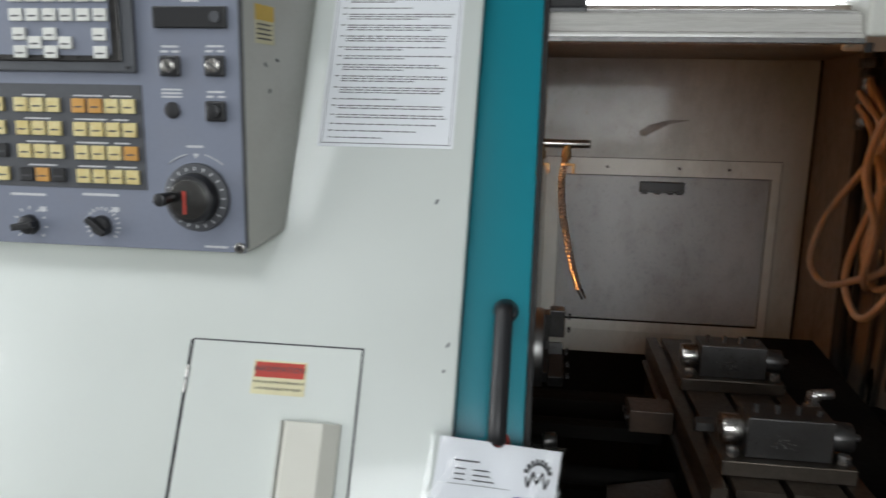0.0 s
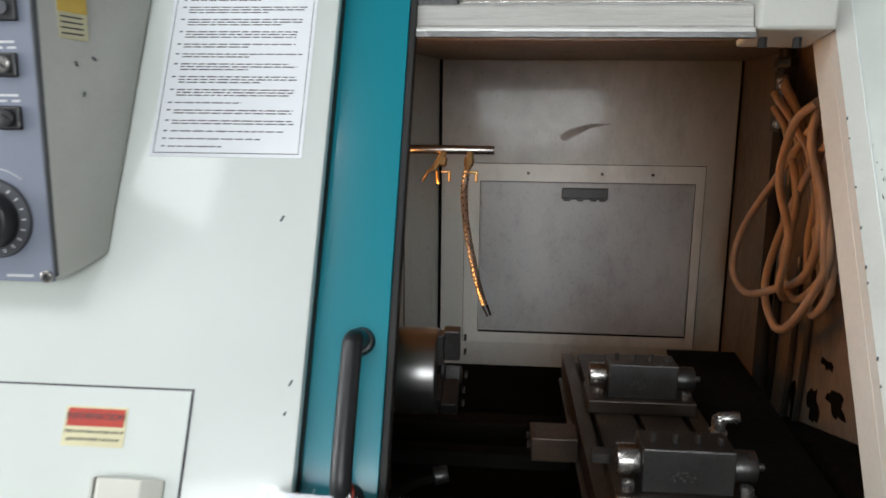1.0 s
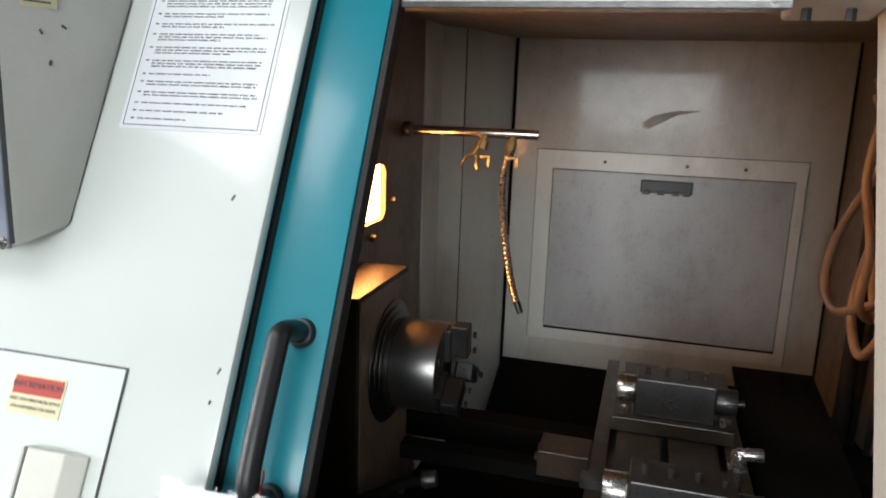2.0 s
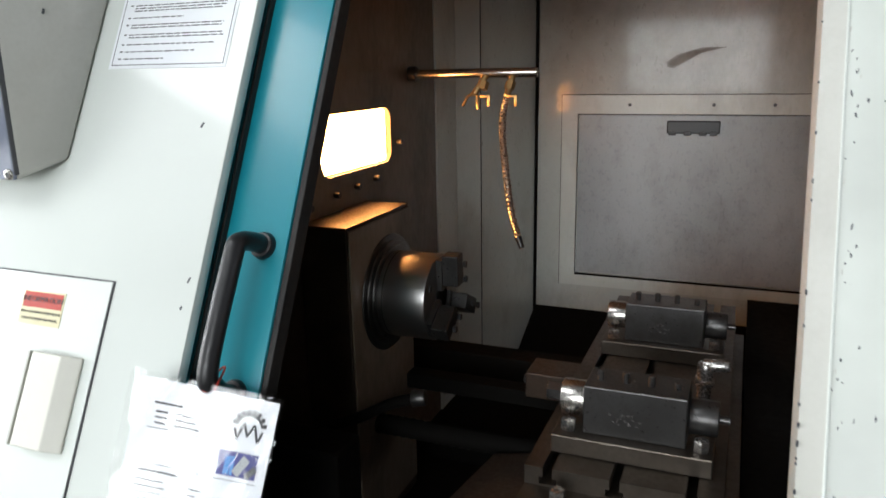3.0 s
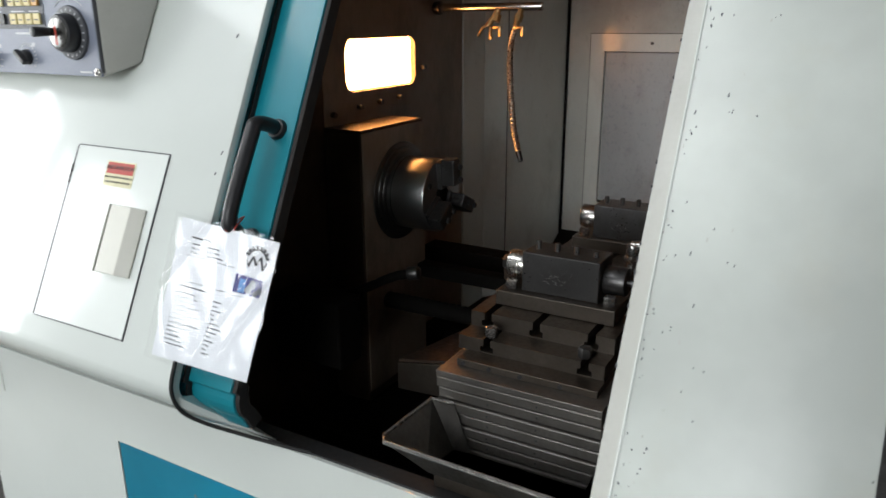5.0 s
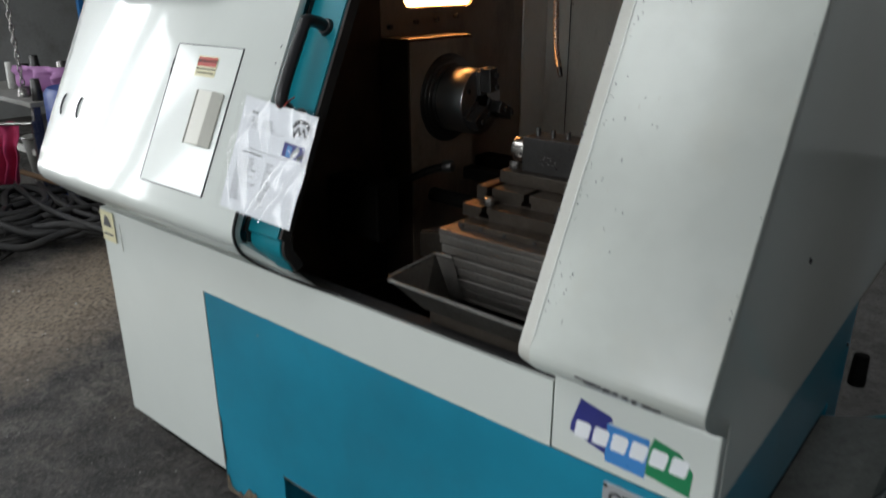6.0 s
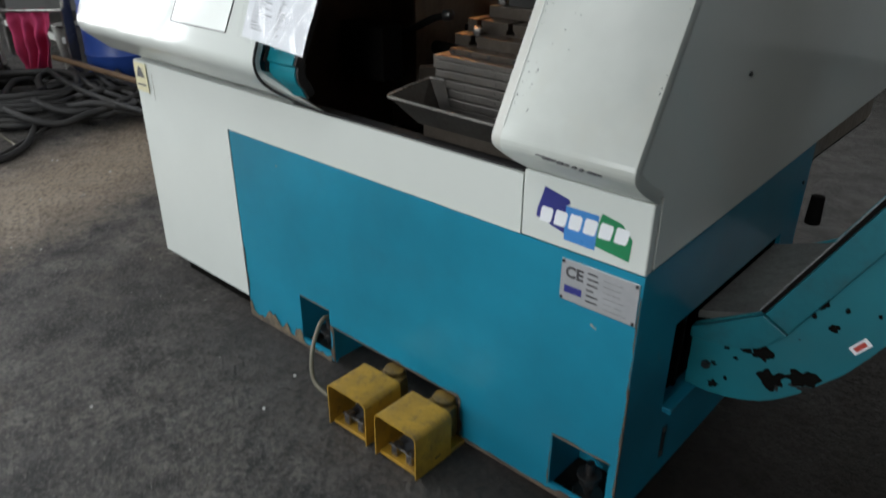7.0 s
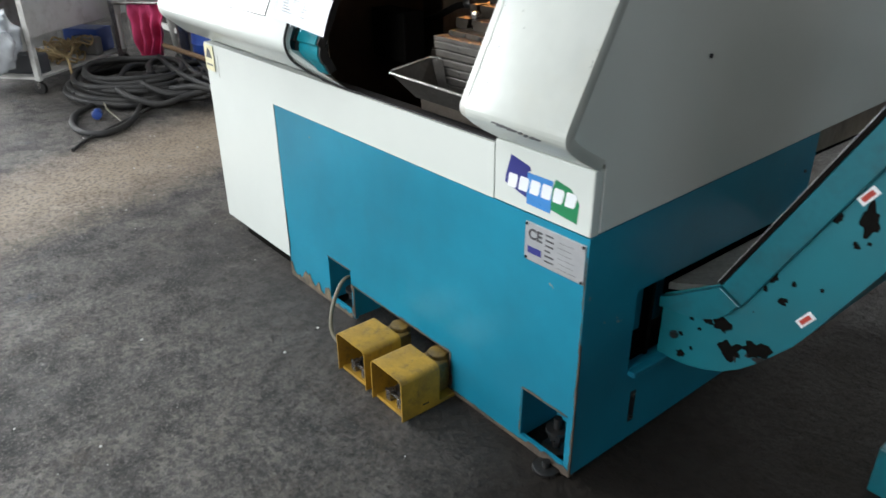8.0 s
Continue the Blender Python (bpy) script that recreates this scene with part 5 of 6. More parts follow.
    a = holder(0.0)
    b = holder(0.452)
    # elbow fitting between the blocks
    bm = cyl((0.622, 0.50, 1.19), (0.622, 0.50, 1.262), 0.012, seg=16)
    cyl((0.622, 0.50, 1.262), (0.622, 0.50, 1.274), 0.019, seg=6, bevel=0.002, bm=bm)
    cyl((0.622, 0.50, 1.274), (0.622, 0.50, 1.302), 0.014, seg=18, bevel=0.003, bm=bm)
    cyl((0.618, 0.50, 1.297), (0.662, 0.50, 1.302), 0.0115, seg=18, bevel=0.003, bm=bm)
    smooth(part("elbow_fitting", bm, STEEL, lathe, "pale metal elbow fitting"))
    smooth(part("drill_tip", cyl((0.36, 0.42, 1.245), (0.4, 0.42, 1.245), 0.017, seg=6, bevel=0.002), STEEL_DARK, lathe))


def drip_tray():
    """A pressed tray with splayed sides and a rolled rim, under the front of the slide."""
    rim = [(0.40, 0.112), (0.352, 0.108), (0.318, -0.012), (0.330, -0.028), (0.70, -0.030), (0.70, 0.112)]
    low = [(0.44, 0.105), (0.405, 0.1), (0.392, 0.022), (0.4, 0.012), (0.70, 0.01), (0.70, 0.105)]
    rz = [1.05, 1.05, 1.022, 1.02, 1.015, 1.03]
    bm = bmesh.new()
    a = [bm.verts.new((x, y, z)) for (x, y), z in zip(rim, rz)]
    b = [bm.verts.new((x, y, 0.955)) for x, y in low]
    for k in range(5):
        bm.faces.new([a[k], a[k + 1], b[k + 1], b[k]])
    bm.faces.new(b)
    bmesh.ops.solidify(bm, geom=bm.faces[:], thickness=0.003)
    tray = part("drip_tray", bm, TRAY_STEEL, lathe, "pressed steel drip tray with a rolled rim")
    smooth(part("rim", tube([(x, y, z) for (x, y), z in zip(rim[:5], rz)], 0.0042, 8, 1), CHROME, tray))
    part("tray_bracket", box(0.40, 0.70, 0.03, 0.1, 0.915, 0.953, 0.003), PLATE, tray)


def amber_hoses():
    """A manifold on the right wall with four clear hoses looping down and back."""
    man = part("manifold", box(0.99, 1.03, 1.36, 1.43, 1.85, 2.035, 0.003), STEEL_DARK, lathe, "steel coolant manifold")
    smooth(part("riser", tube([(1.01, 1.40, 2.1), (1.01, 1.40, 2.03)], 0.024, 14, 1), STEEL_DARK, man))
    smooth(part("riser_nut", cyl((1.01, 1.40, 2.04), (1.01, 1.40, 2.07), 0.034, seg=6, bevel=0.003), STEEL_DARK, man))
    smooth(part("riser", tube([(1.01, 1.40, 1.85), (1.01, 1.39, 1.5), (1.0, 1.36, 1.25), (0.985, 1.31, 0.95)], 0.021, 14, 6), RUBBER, man))
    smooth(part("riser", tube([(1.03, 1.34, 1.85), (1.03, 1.34, 1.4), (1.02, 1.33, 0.95)], 0.012, 12, 4), STEEL_DARK, man))
    smooth(part("conduit", tube([(1.035, 1.22, 1.5), (1.032, 1.2, 1.3), (1.032, 1.22, 0.98)], 0.009, 12, 4), TRAY_STEEL, man))
    smooth(part("conduit", tube([(1.035, 1.13, 1.5), (1.032, 1.11, 1.3), (1.032, 1.14, 0.98)], 0.009, 12, 4), TRAY_STEEL, man))
    loops = [
        [(1.31, 2.0), (1.18, 1.91), (1.02, 1.77), (0.955, 1.63), (1.0, 1.5), (1.18, 1.42), (1.42, 1.35), (1.57, 1.40), (1.5, 1.55), (1.26, 1.73), (1.01, 1.91), (0.86, 2.0)],
        [(1.30, 1.96), (1.14, 1.88), (0.97, 1.77), (0.885, 1.65), (0.885, 1.54), (1.01, 1.38), (1.15, 1.315), (1.28, 1.39), (1.25, 1.53), (1.13, 1.71), (0.99, 1.85), (0.85, 1.95)],
        [(1.29, 1.92), (1.2, 1.85), (1.12, 1.68), (1.2, 1.53), (1.2, 1.43), (1.06, 1.42), (0.94, 1.52), (0.935, 1.64), (1.02, 1.78), (0.9, 1.9)],
        [(1.30, 1.985), (1.16, 1.86), (1.08, 1.70), (1.12, 1.56), (1.10, 1.44), (0.98, 1.40), (0.90, 1.48), (0.90, 1.62), (0.98, 1.75), (0.88, 1.86)],
        [(1.30, 1.94), (1.2, 1.82), (1.1, 1.62), (1.04, 1.5), (0.96, 1.46), (0.88, 1.55), (0.90, 1.7), (0.98, 1.84), (0.9, 1.98)],
        [(1.30, 1.875), (1.22, 1.8), (1.2, 1.66), (1.26, 1.52), (1.18, 1.40), (1.05, 1.46), (1.0, 1.6), (1.08, 1.74), (1.0, 1.88), (0.87, 1.93)],
    ]
    for k, loop in enumerate(loops):
        y, z = loop[0]
        smooth(part("fitting", cyl((0.99, 1.37, z), (0.97, y - 0.01, z), 0.016, seg=14, bevel=0.002), CHROME, man))
        n = len(loop)
        pts = [(0.975 - 0.03 * math.sin(3.1 * i / n + k) - 0.012 * k * (i > 4), y, z) for i, (y, z) in enumerate(loop)]
        pts = [(x, y - 0.035 * min(1, i / 3), z) for i, (x, y, z) in enumerate(pts)]
        smooth(part("hose", tube(pts, 0.0115 if k < 2 else 0.0105, 12, 8), HOSE_CLEAR, man, "clear amber braided hose"), 80)


chamber()
spindle()
tool_slide()
drip_tray()
amber_hoses()


# ---- things round the lathe ----
def document():
    """Printed sheet in a clear sleeve, hung by a red string from the door handle."""
    sleeve = thing("document_sleeve", "printed sheet in a clear plastic sleeve hanging from the handle", "document")
    w, h = 0.262, 0.288
    across = Vector((0.934, 0.298, -0.207)).normalized()
    out = across.cross(Vector((0.025, 0.095, 0.287))).normalized()
    up = out.cross(across)
    m = Matrix.Translation((-0.029, -0.010, 1.379)) @ Matrix((across, up, out)).transposed().to_4x4() @ Matrix.Diagonal((0.85, 1.03, 1, 1))

    def wavy(x0, x1, y0, y1, z, amp, n=14):
        bm = bmesh.new()
        bmesh.ops.create_grid(bm, x_segments=n, y_segments=n, size=0.5)
        for v in bm.verts:
            x, y, crease = x0 + (v.co.x + 0.5) * (x1 - x0), y0 + (v.co.y + 0.5) * (y1 - y0), 0.0
            if n > 20:
                for (ax, ay), (bx, by) in (((0.085, -0.06), (-0.02, -0.28)), ((0.12, -0.1), (0.03, -0.285)), ((-0.05, 0.0), (-0.125, -0.12))):
                    d = ((x - ax) * (by - ay) - (y - ay) * (bx - ax)) / math.hypot(bx - ax, by - ay)
                    crease = max(crease, 0.005 * math.exp(-(d / 0.007) ** 2))
            v.co = m @ Vector((x, y, z + crease + amp * noise.noise(Vector((x * 9, y * 7, 3.1))) + (0.0 if n < 20 else 0.0045 * abs(noise.noise(Vector((x * 16 + y * 7, y * 4, 7.7)))) * min(1, 14 * min(x - x0, x1 - x, y - y0, y1 - y) / 0.1))))
        return bm
    ob = smooth(part("sheet", wavy(-0.118, 0.124, -h + 0.008, -0.006, 0.0, 0.005), PAPER, sleeve, "white printed sheet"), 80)
    film = smooth(part("sleeve_film", wavy(-0.135, 0.130, -h, 0.002, 0.003, 0.005, 64), FILM, sleeve, "clear crinkled plastic film"), 80)
    film.visible_shadow = False
    rnd = random.Random(11)

    def bar(x0, x1, y0, y1, mat=INK):
        part("print_bar", wavy(x0, x1, y0, y1, 0.0008, 0.005, 6), mat, sleeve)
    def stroke(x0, y0, x1, y1, w, mat=INK, z=0.0009):
        bm, d = bmesh.new(), Vector((x1 - x0, y1 - y0, 0)).normalized() * w / 2
        rows = []
        for k in range(5):
            p = Vector((x0 + (x1 - x0) * k / 4, y0 + (y1 - y0) * k / 4, 0))
            row = []
            for s in (-1, 1):
                v = p + Vector((-d.y, d.x, 0)) * s
                row.append(bm.verts.new(m @ Vector((v.x, v.y, z + 0.005 * noise.noise(Vector((v.x * 9, v.y * 7, 3.1)))))))
            rows.append(row)
        for r, s in zip(rows, rows[1:]):
            bm.faces.new([r[0], r[1], s[1], s[0]])
        part("print_stroke", bm, mat, sleeve)
    bar(-0.085, -0.035, -0.04, -0.0375)
    for y in (-0.052, -0.06, -0.068):
        bar(-0.08, -0.06, y, y + 0.002)
        bar(-0.045, rnd.uniform(-0.025, 0.0), y, y + 0.002)
    bar(-0.09, -0.02, -0.135, -0.133)
    bar(-0.09, 0.03, -0.0745, -0.0738)
    bar(-0.1, 0.11, -0.1245, -0.1238)
    for k in range(13):
        y = -0.148 - 0.0085 * k
        bar(-0.095, -0.095 + rnd.uniform(0.03, 0.075), y, y + 0.0015)
        bar(0.0, 0.0 + rnd.uniform(0.01, 0.035), y, y + 0.0015)
    # round black mark with teeth, and the small picture
    for k in range(10):
        a, b = radians(15 + 15 * k), radians(30 + 15 * k)
        stroke(0.081 + 0.023 * math.cos(a), -0.05 + 0.021 * math.sin(a), 0.081 + 0.023 * math.cos(b), -0.05 + 0.021 * math.sin(b), 0.004)
    zig = [(0.057, -0.05), (0.063, -0.066), (0.072, -0.042), (0.081, -0.06), (0.09, -0.042), (0.099, -0.066), (0.105, -0.05)]
    for p, q in zip(zig, zig[1:]):
        stroke(*p, *q, 0.0042)
    for k in range(8):
        a = radians(20 + 20 * k)
        x, y = 0.081 + 0.0275 * math.cos(a), -0.05 + 0.0255 * math.sin(a)
        bar(x - 0.003, x + 0.003, y - 0.003, y + 0.003)
    bar(0.04, 0.107, -0.118, -0.083, LOGO_NAVY)
    bar(0.052, 0.068, -0.116, -0.09, LOGO_SKY)
    stroke(0.072, -0.114, 0.088, -0.09, 0.014, PANEL_GREY)
    stroke(0.09, -0.116, 0.106, -0.102, 0.01, PANEL_DARK)
    pts = [(-0.037, door_y(1.385) - 0.066, 1.385), (-0.03, door_y(1.375) - 0.08, 1.37), (-0.04, -0.016, 1.374), (-0.05, door_y(1.37) - 0.05, 1.376), (-0.037, door_y(1.385) - 0.04, 1.387), (-0.02, door_y(1.38) - 0.075, 1.38), (-0.02, -0.012, 1.372)]
    part("string", tube(pts, 0.0016, 6, 6), RED, sleeve, "red string")


def foot_pedal(label):
    p = thing("foot_pedal", label, "foot pedal", "pedals under the lathe")
    # hood: a bent sheet open to the front
    w, h = 0.166, 0.156
    r = 0.018
    outer = [(-w / 2, 0.004), (-w / 2, h - r)] + [(-w / 2 + r - r * math.cos(radians(a)), h - r + r * math.sin(radians(a))) for a in (30, 60, 90)] + [(w / 2 - r + r * math.sin(radians(a)), h - r + r * math.cos(radians(a))) for a in (0, 30, 60)] + [(w / 2, h - r), (w / 2, 0.004)]
    hood = smooth(part("hood", prism(skin(outer, 0.004), -0.24, -0.09, axis="y"), YELLOW, p, "bent yellow guard hood"), 40)
    part("base", box(-w / 2 + 0.004, w / 2 - 0.004, -0.225, -0.02, 0.0, 0.012, 0.002), YELLOW, p)
    smooth(part("housing", box(-0.045, 0.05, -0.095, -0.015, 0.012, 0.125, 0.014), YELLOW_DIRTY, p, "oily yellow switch housing"), 40)
    smooth(part("cap", cyl((0.0, -0.03, 0.1), (0.0, -0.03, 0.14), 0.04, 0.035, 20, 0.006), YELLOW_DIRTY, p), 40)
    part("treadle", box(-0.05, 0.05, -0.2, -0.1, 0.045, 0.053, 0.002, m=Matrix.Translation((0, -0.1, 0.05)) @ pose(0, 0, 0, 12, 0, 0) @ Matrix.Translation((0, 0.1, -0.05))), PANEL_DARK, p)
    for x in (-0.03, 0.03):
        part("treadle_clip", box(x - 0.012, x + 0.012, -0.215, -0.185, 0.012, 0.05, 0.003), STEEL, p, "bright metal clip")
    part("spring_bar", cyl((-0.06, -0.2, 0.035), (0.06, -0.2, 0.035), 0.005, seg=10), STEEL, p)
    part("mark", box(w / 2, w / 2 + 0.0008, -0.16, -0.135, 0.03, 0.036), BLACK, p)
    # near-black sheet paints in the shaded hollow of the hood
    part("inner", box(-w / 2 + 0.005, w / 2 - 0.005, -0.098, -0.094, 0.012, h - 0.008), INNER_DARK, p)
    return p


def conveyor():
    """Chip conveyor: a bent channel rising out of the lathe's end."""
    c = thing("chip_conveyor", "teal chip conveyor with flaking paint rising from the lathe's end", "conveyor")
    y0, y1 = 0.36, 0.93
    d = Vector((math.cos(radians(61.4)), math.sin(radians(61.4))))
    n = Vector((d.y, -d.x))
    e = Vector((1.256, 0.574))
    f = e + d * 1.85
    low = [(1.085, 0.278), (1.14, 0.275), (1.19, 0.281), (1.24, 0.294), (1.285, 0.312), (1.33, 0.343), (1.37, 0.38), (1.411, 0.427), (1.455, 0.48)]
    q = Vector((1.491, 0.54))
    low.append(tuple(q))
    pts = low + [tuple(q + d * 1.8), tuple(f), tuple(e), (1.085, 0.47)]
    part("side_plate", prism(pts, y0, y0 + 0.006, axis="y"), TEAL_CHIP, c, "teal side plate with large flakes of paint gone")
    part("side_plate", prism(pts, y1 - 0.006, y1, axis="y"), TEAL_CHIP, c)
    run = low + [tuple(q + d * 1.8)]
    for a, b in zip(run, run[1:]):
        k = Vector((b[1] - a[1], a[0] - b[0])).normalized() * 0.004
        part("skin_plate", prism([a, b, (b[0] - k.x, b[1] - k.y), (a[0] - k.x, a[1] - k.y)], y0 + 0.006, y1 - 0.006, axis="y"), TEAL_OLD, c)
    rim = [tuple(e), tuple(f), tuple(f + n * 0.07), tuple(e + n * 0.07)]
    part("rim_plate", prism(rim, y0 - 0.018, y0, 0.002, axis="y"), TEAL_OLD, c)
    curve = [(1.311, 0.54), (1.29, 0.505), (1.262, 0.478), (1.22, 0.457), (1.175, 0.446), (1.13, 0.441), (1.085, 0.438)]
    part("rim_plate", prism([(1.085, 0.469), (1.125, 0.489), (1.249, 0.567)] + curve, y0 - 0.024, y0, 0.002, axis="y"), TEAL_OLD, c)
    part("elbow_gusset", prism([(1.247, 0.568), (1.255, 0.573), (1.319, 0.541), (1.309, 0.534)], y0 - 0.029, y0 - 0.0005, 0.002, axis="y"), TEAL_OLD, c)
    part("dark_edge", prism([tuple(e - n * 0.013), tuple(f - n * 0.013), tuple(f - n * 0.001), tuple(e - n * 0.001)], y0 - 0.02, y0 + 0.012, axis="y"), INNER_DARK, c)
    part("pale_edge", prism([tuple(e - n * 0.0145), tuple(f - n * 0.0145), tuple(f - n * 0.0132), tuple(e - n * 0.0132)], y0 - 0.02, y0 - 0.012, axis="y"), ALU, c)
    part("top_plate", prism([(1.085, 0.50), (1.235, 0.553), tuple(e + n * 0.02 + d * 0.01), tuple(f + n * 0.02), tuple(f + n * 0.03), (1.278, 0.538), (1.085, 0.48)], y0 + 0.013, y1 - 0.008, axis="y"), CHANNEL_GREY, c, "grey cover plate of the chip channel")
    flakes = ((1.267, 0.453, 0.034, 0.02), (1.299, 0.389, 0.026, 0.032), (1.372, 0.427, 0.036, 0.024), (1.162, 0.308, 0.012, 0.01), (1.547, 0.855, 0.018, 0.034), (1.535, 0.788, 0.009, 0.009), (1.482, 0.845, 0.012, 0.02),
              (1.406, 0.59, 0.016, 0.009), (1.424, 0.644, 0.006, 0.008), (1.374, 0.643, 0.01, 0.017), (1.36, 0.605, 0.007, 0.008), (1.153, 0.37, 0.007, 0.006), (1.49, 0.654, 0.005, 0.006), (1.178, 0.43, 0.008, 0.006), (1.225, 0.445, 0.02, 0.008), (1.19, 0.34, 0.006, 0.006), (1.205, 0.41, 0.006, 0.005), (1.56, 0.8, 0.006, 0.004))
    for k, (x, z, rx, rz) in enumerate(flakes):
        part("paint_flake", prism(blotch(x, z, rx, rz, k + 0.7, 26), y0 - 0.0008, y0 + 0.001, axis="y"), INNER_DARK, c, "bare black patch where the paint has flaked off")
    for x, z in ((1.47, 0.565), (1.534, 0.905)):
        m = Matrix.Translation((x, y0, z)) @ pose(0, 0, 0, 0, -55, 0)
        part("sticker", box(-0.024, 0.024, -0.0015, 0, -0.011, 0.011, m=m), PAPER, c, "small worn red and white sticker")
        part("sticker_bar", box(-0.016, 0.016, -0.002, -0.0015, -0.006, 0.006, m=m), RED, c)
    part("bolt", cyl((1.135, y0, 0.36), (1.135, y0 - 0.012, 0.36), 0.012, seg=6), STEEL_DARK, c)
    part("stay", box(1.75, 1.79, 0.88, 0.92, 0.0, 0.95, 0.003), TEAL_OLD, c)
    part("tank", box(1.64, 2.1, 0.6, 1.05, 0.0, 0.15, 0.006), TEAL_OLD, c, "teal coolant tank on the floor")


def cable_run():
    ob = tagged(smooth(part("pedal_cable", tube([(-0.06, 0.12, 0.10), (-0.05, 0.03, 0.165), (-0.035, -0.03, 0.17), (0.0, -0.1, 0.10), (0.06, -0.14, 0.03), (0.18, -0.13, 0.012), (0.30, -0.06, 0.012), (0.345, -0.03, 0.03)], 0.0075, 10, 8), CABLE), 80), "grey-beige cable looping into the lathe base", "cable")


document()
near = foot_pedal("yellow hooded foot pedal on the concrete floor")
near.matrix_world = Matrix.Translation((0.515, 0.02, 0))
far = copy_thing(near, Matrix.Translation((0.303, 0.022, 0)) @ pose(0, 0, 0, 0, 0, 1))
conveyor()
cable_run()


# ---- the left background ----
def work_trolley():
    t = thing("work_trolley", "grey steel work trolley on castors with a cluttered lower shelf", "trolley")
    L, D, H = 1.27, 0.7, 0.92
    for x in (0.03, L - 0.03):
        for y in (0.03, D - 0.03):
            part("leg", box(x - 0.022, x + 0.022, y - 0.022, y + 0.022, 0.11, H, 0.003), BENCH, t)
            wheel = smooth(part("castor", cyl((x - 0.018, y, 0.05), (x + 0.018, y, 0.05), 0.05, seg=24, bevel=0.006), RUBBER, t))
            part("fork", box(x - 0.024, x + 0.024, y - 0.014, y + 0.014, 0.05, 0.112, 0.003), STEEL, wheel)
    part("front_sheet", box(0.0, L, -0.004, 0.004, 0.46, H, 0.002), BENCH, t)
    part("top", box(-0.02, L + 0.02, -0.02, D + 0.02, H, H + 0.03, 0.005), BENCH, t)
    part("shelf", box(0.0, L, 0.0, D, 0.125, 0.145, 0.003), BENCH, t)
    part("back_sheet", box(0.0, L, D - 0.006, D, 0.19, H), BENCH, t)
    m = Matrix.Translation((-4.6, -0.05, 0)) @ pose(0, 0, 0, 0, 0, 130)
    t.matrix_world = m
    return m


def clutter(m):
    """What lies on the trolley's shelf: rope tangle, tins, a blue case."""
    rnd = random.Random(21)
    bm = bmesh.new()
    for k in range(26):
        c = Vector((0.60 + rnd.uniform(-0.22, 0.22), 0.2 + rnd.uniform(-0.13, 0.15), 0.18 + rnd.uniform(0, 0.12)))
        r = rnd.uniform(0.06, 0.17)
        a0 = rnd.uniform(0, 6)
        pts = [m @ (c + Vector((r * math.cos(a0 + a), 0.6 * r * math.sin(a0 + a), 0.03 * math.sin(3 * a + k)))) for a in [0.6 * i for i in range(9)]]
        tube(pts, 0.009, 6, 4, bm=bm)
    tube([m @ Vector(p) for p in ((0.45, 0.15, 0.26), (0.38, 0.0, 0.22), (0.36, -0.03, 0.12), (0.37, -0.03, 0.03))], 0.012, 8, 6, bm=bm)
    tagged(smooth(part("rope_tangle", bm, ROPE), 80), "tangle of tan rope on a trolley shelf", "rope")
    bm = box(0.98, 1.22, 0.1, 0.45, 0.145, 0.36, 0.01, m=m)
    tagged(part("blue_case", bm, BLUE_PLASTIC), "blue plastic case on a trolley shelf", "case")
    bm = box(0.10, 0.24, 0.06, 0.4, 0.145, 0.30, 0.008, m=m)
    tagged(part("open_tin", bm, PANEL_DARK), "dark metal box on a trolley shelf", "box")
    bm = bmesh.new()
    bmesh.ops.create_icosphere(bm, subdivisions=4, radius=1)
    for v in bm.verts:
        w = 1 + 0.35 * noise.noise(v.co * 2.1) + 0.18 * abs(noise.noise(v.co * 6.0))
        v.co = Vector((v.co.x * 0.17 * w, v.co.y * 0.26 * w, 0.46 + v.co.z * 0.24 * w))
    bmesh.ops.transform(bm, matrix=m @ Matrix.Translation((-0.14, 0.3, 0)), verts=bm.verts)
    tagged(smooth(part("crumpled_wrapper", bm, WRAP), 50), "crumpled clear plastic wrapping hung on a trolley's end", "wrapping")
    bm = box(0.86, 0.96, 0.04, 0.3, 0.145, 0.31, 0.02, m=m)
    tagged(part("grey_pouch", bm, BENCH_DULL), "grey bag standing on a trolley shelf", "bag")


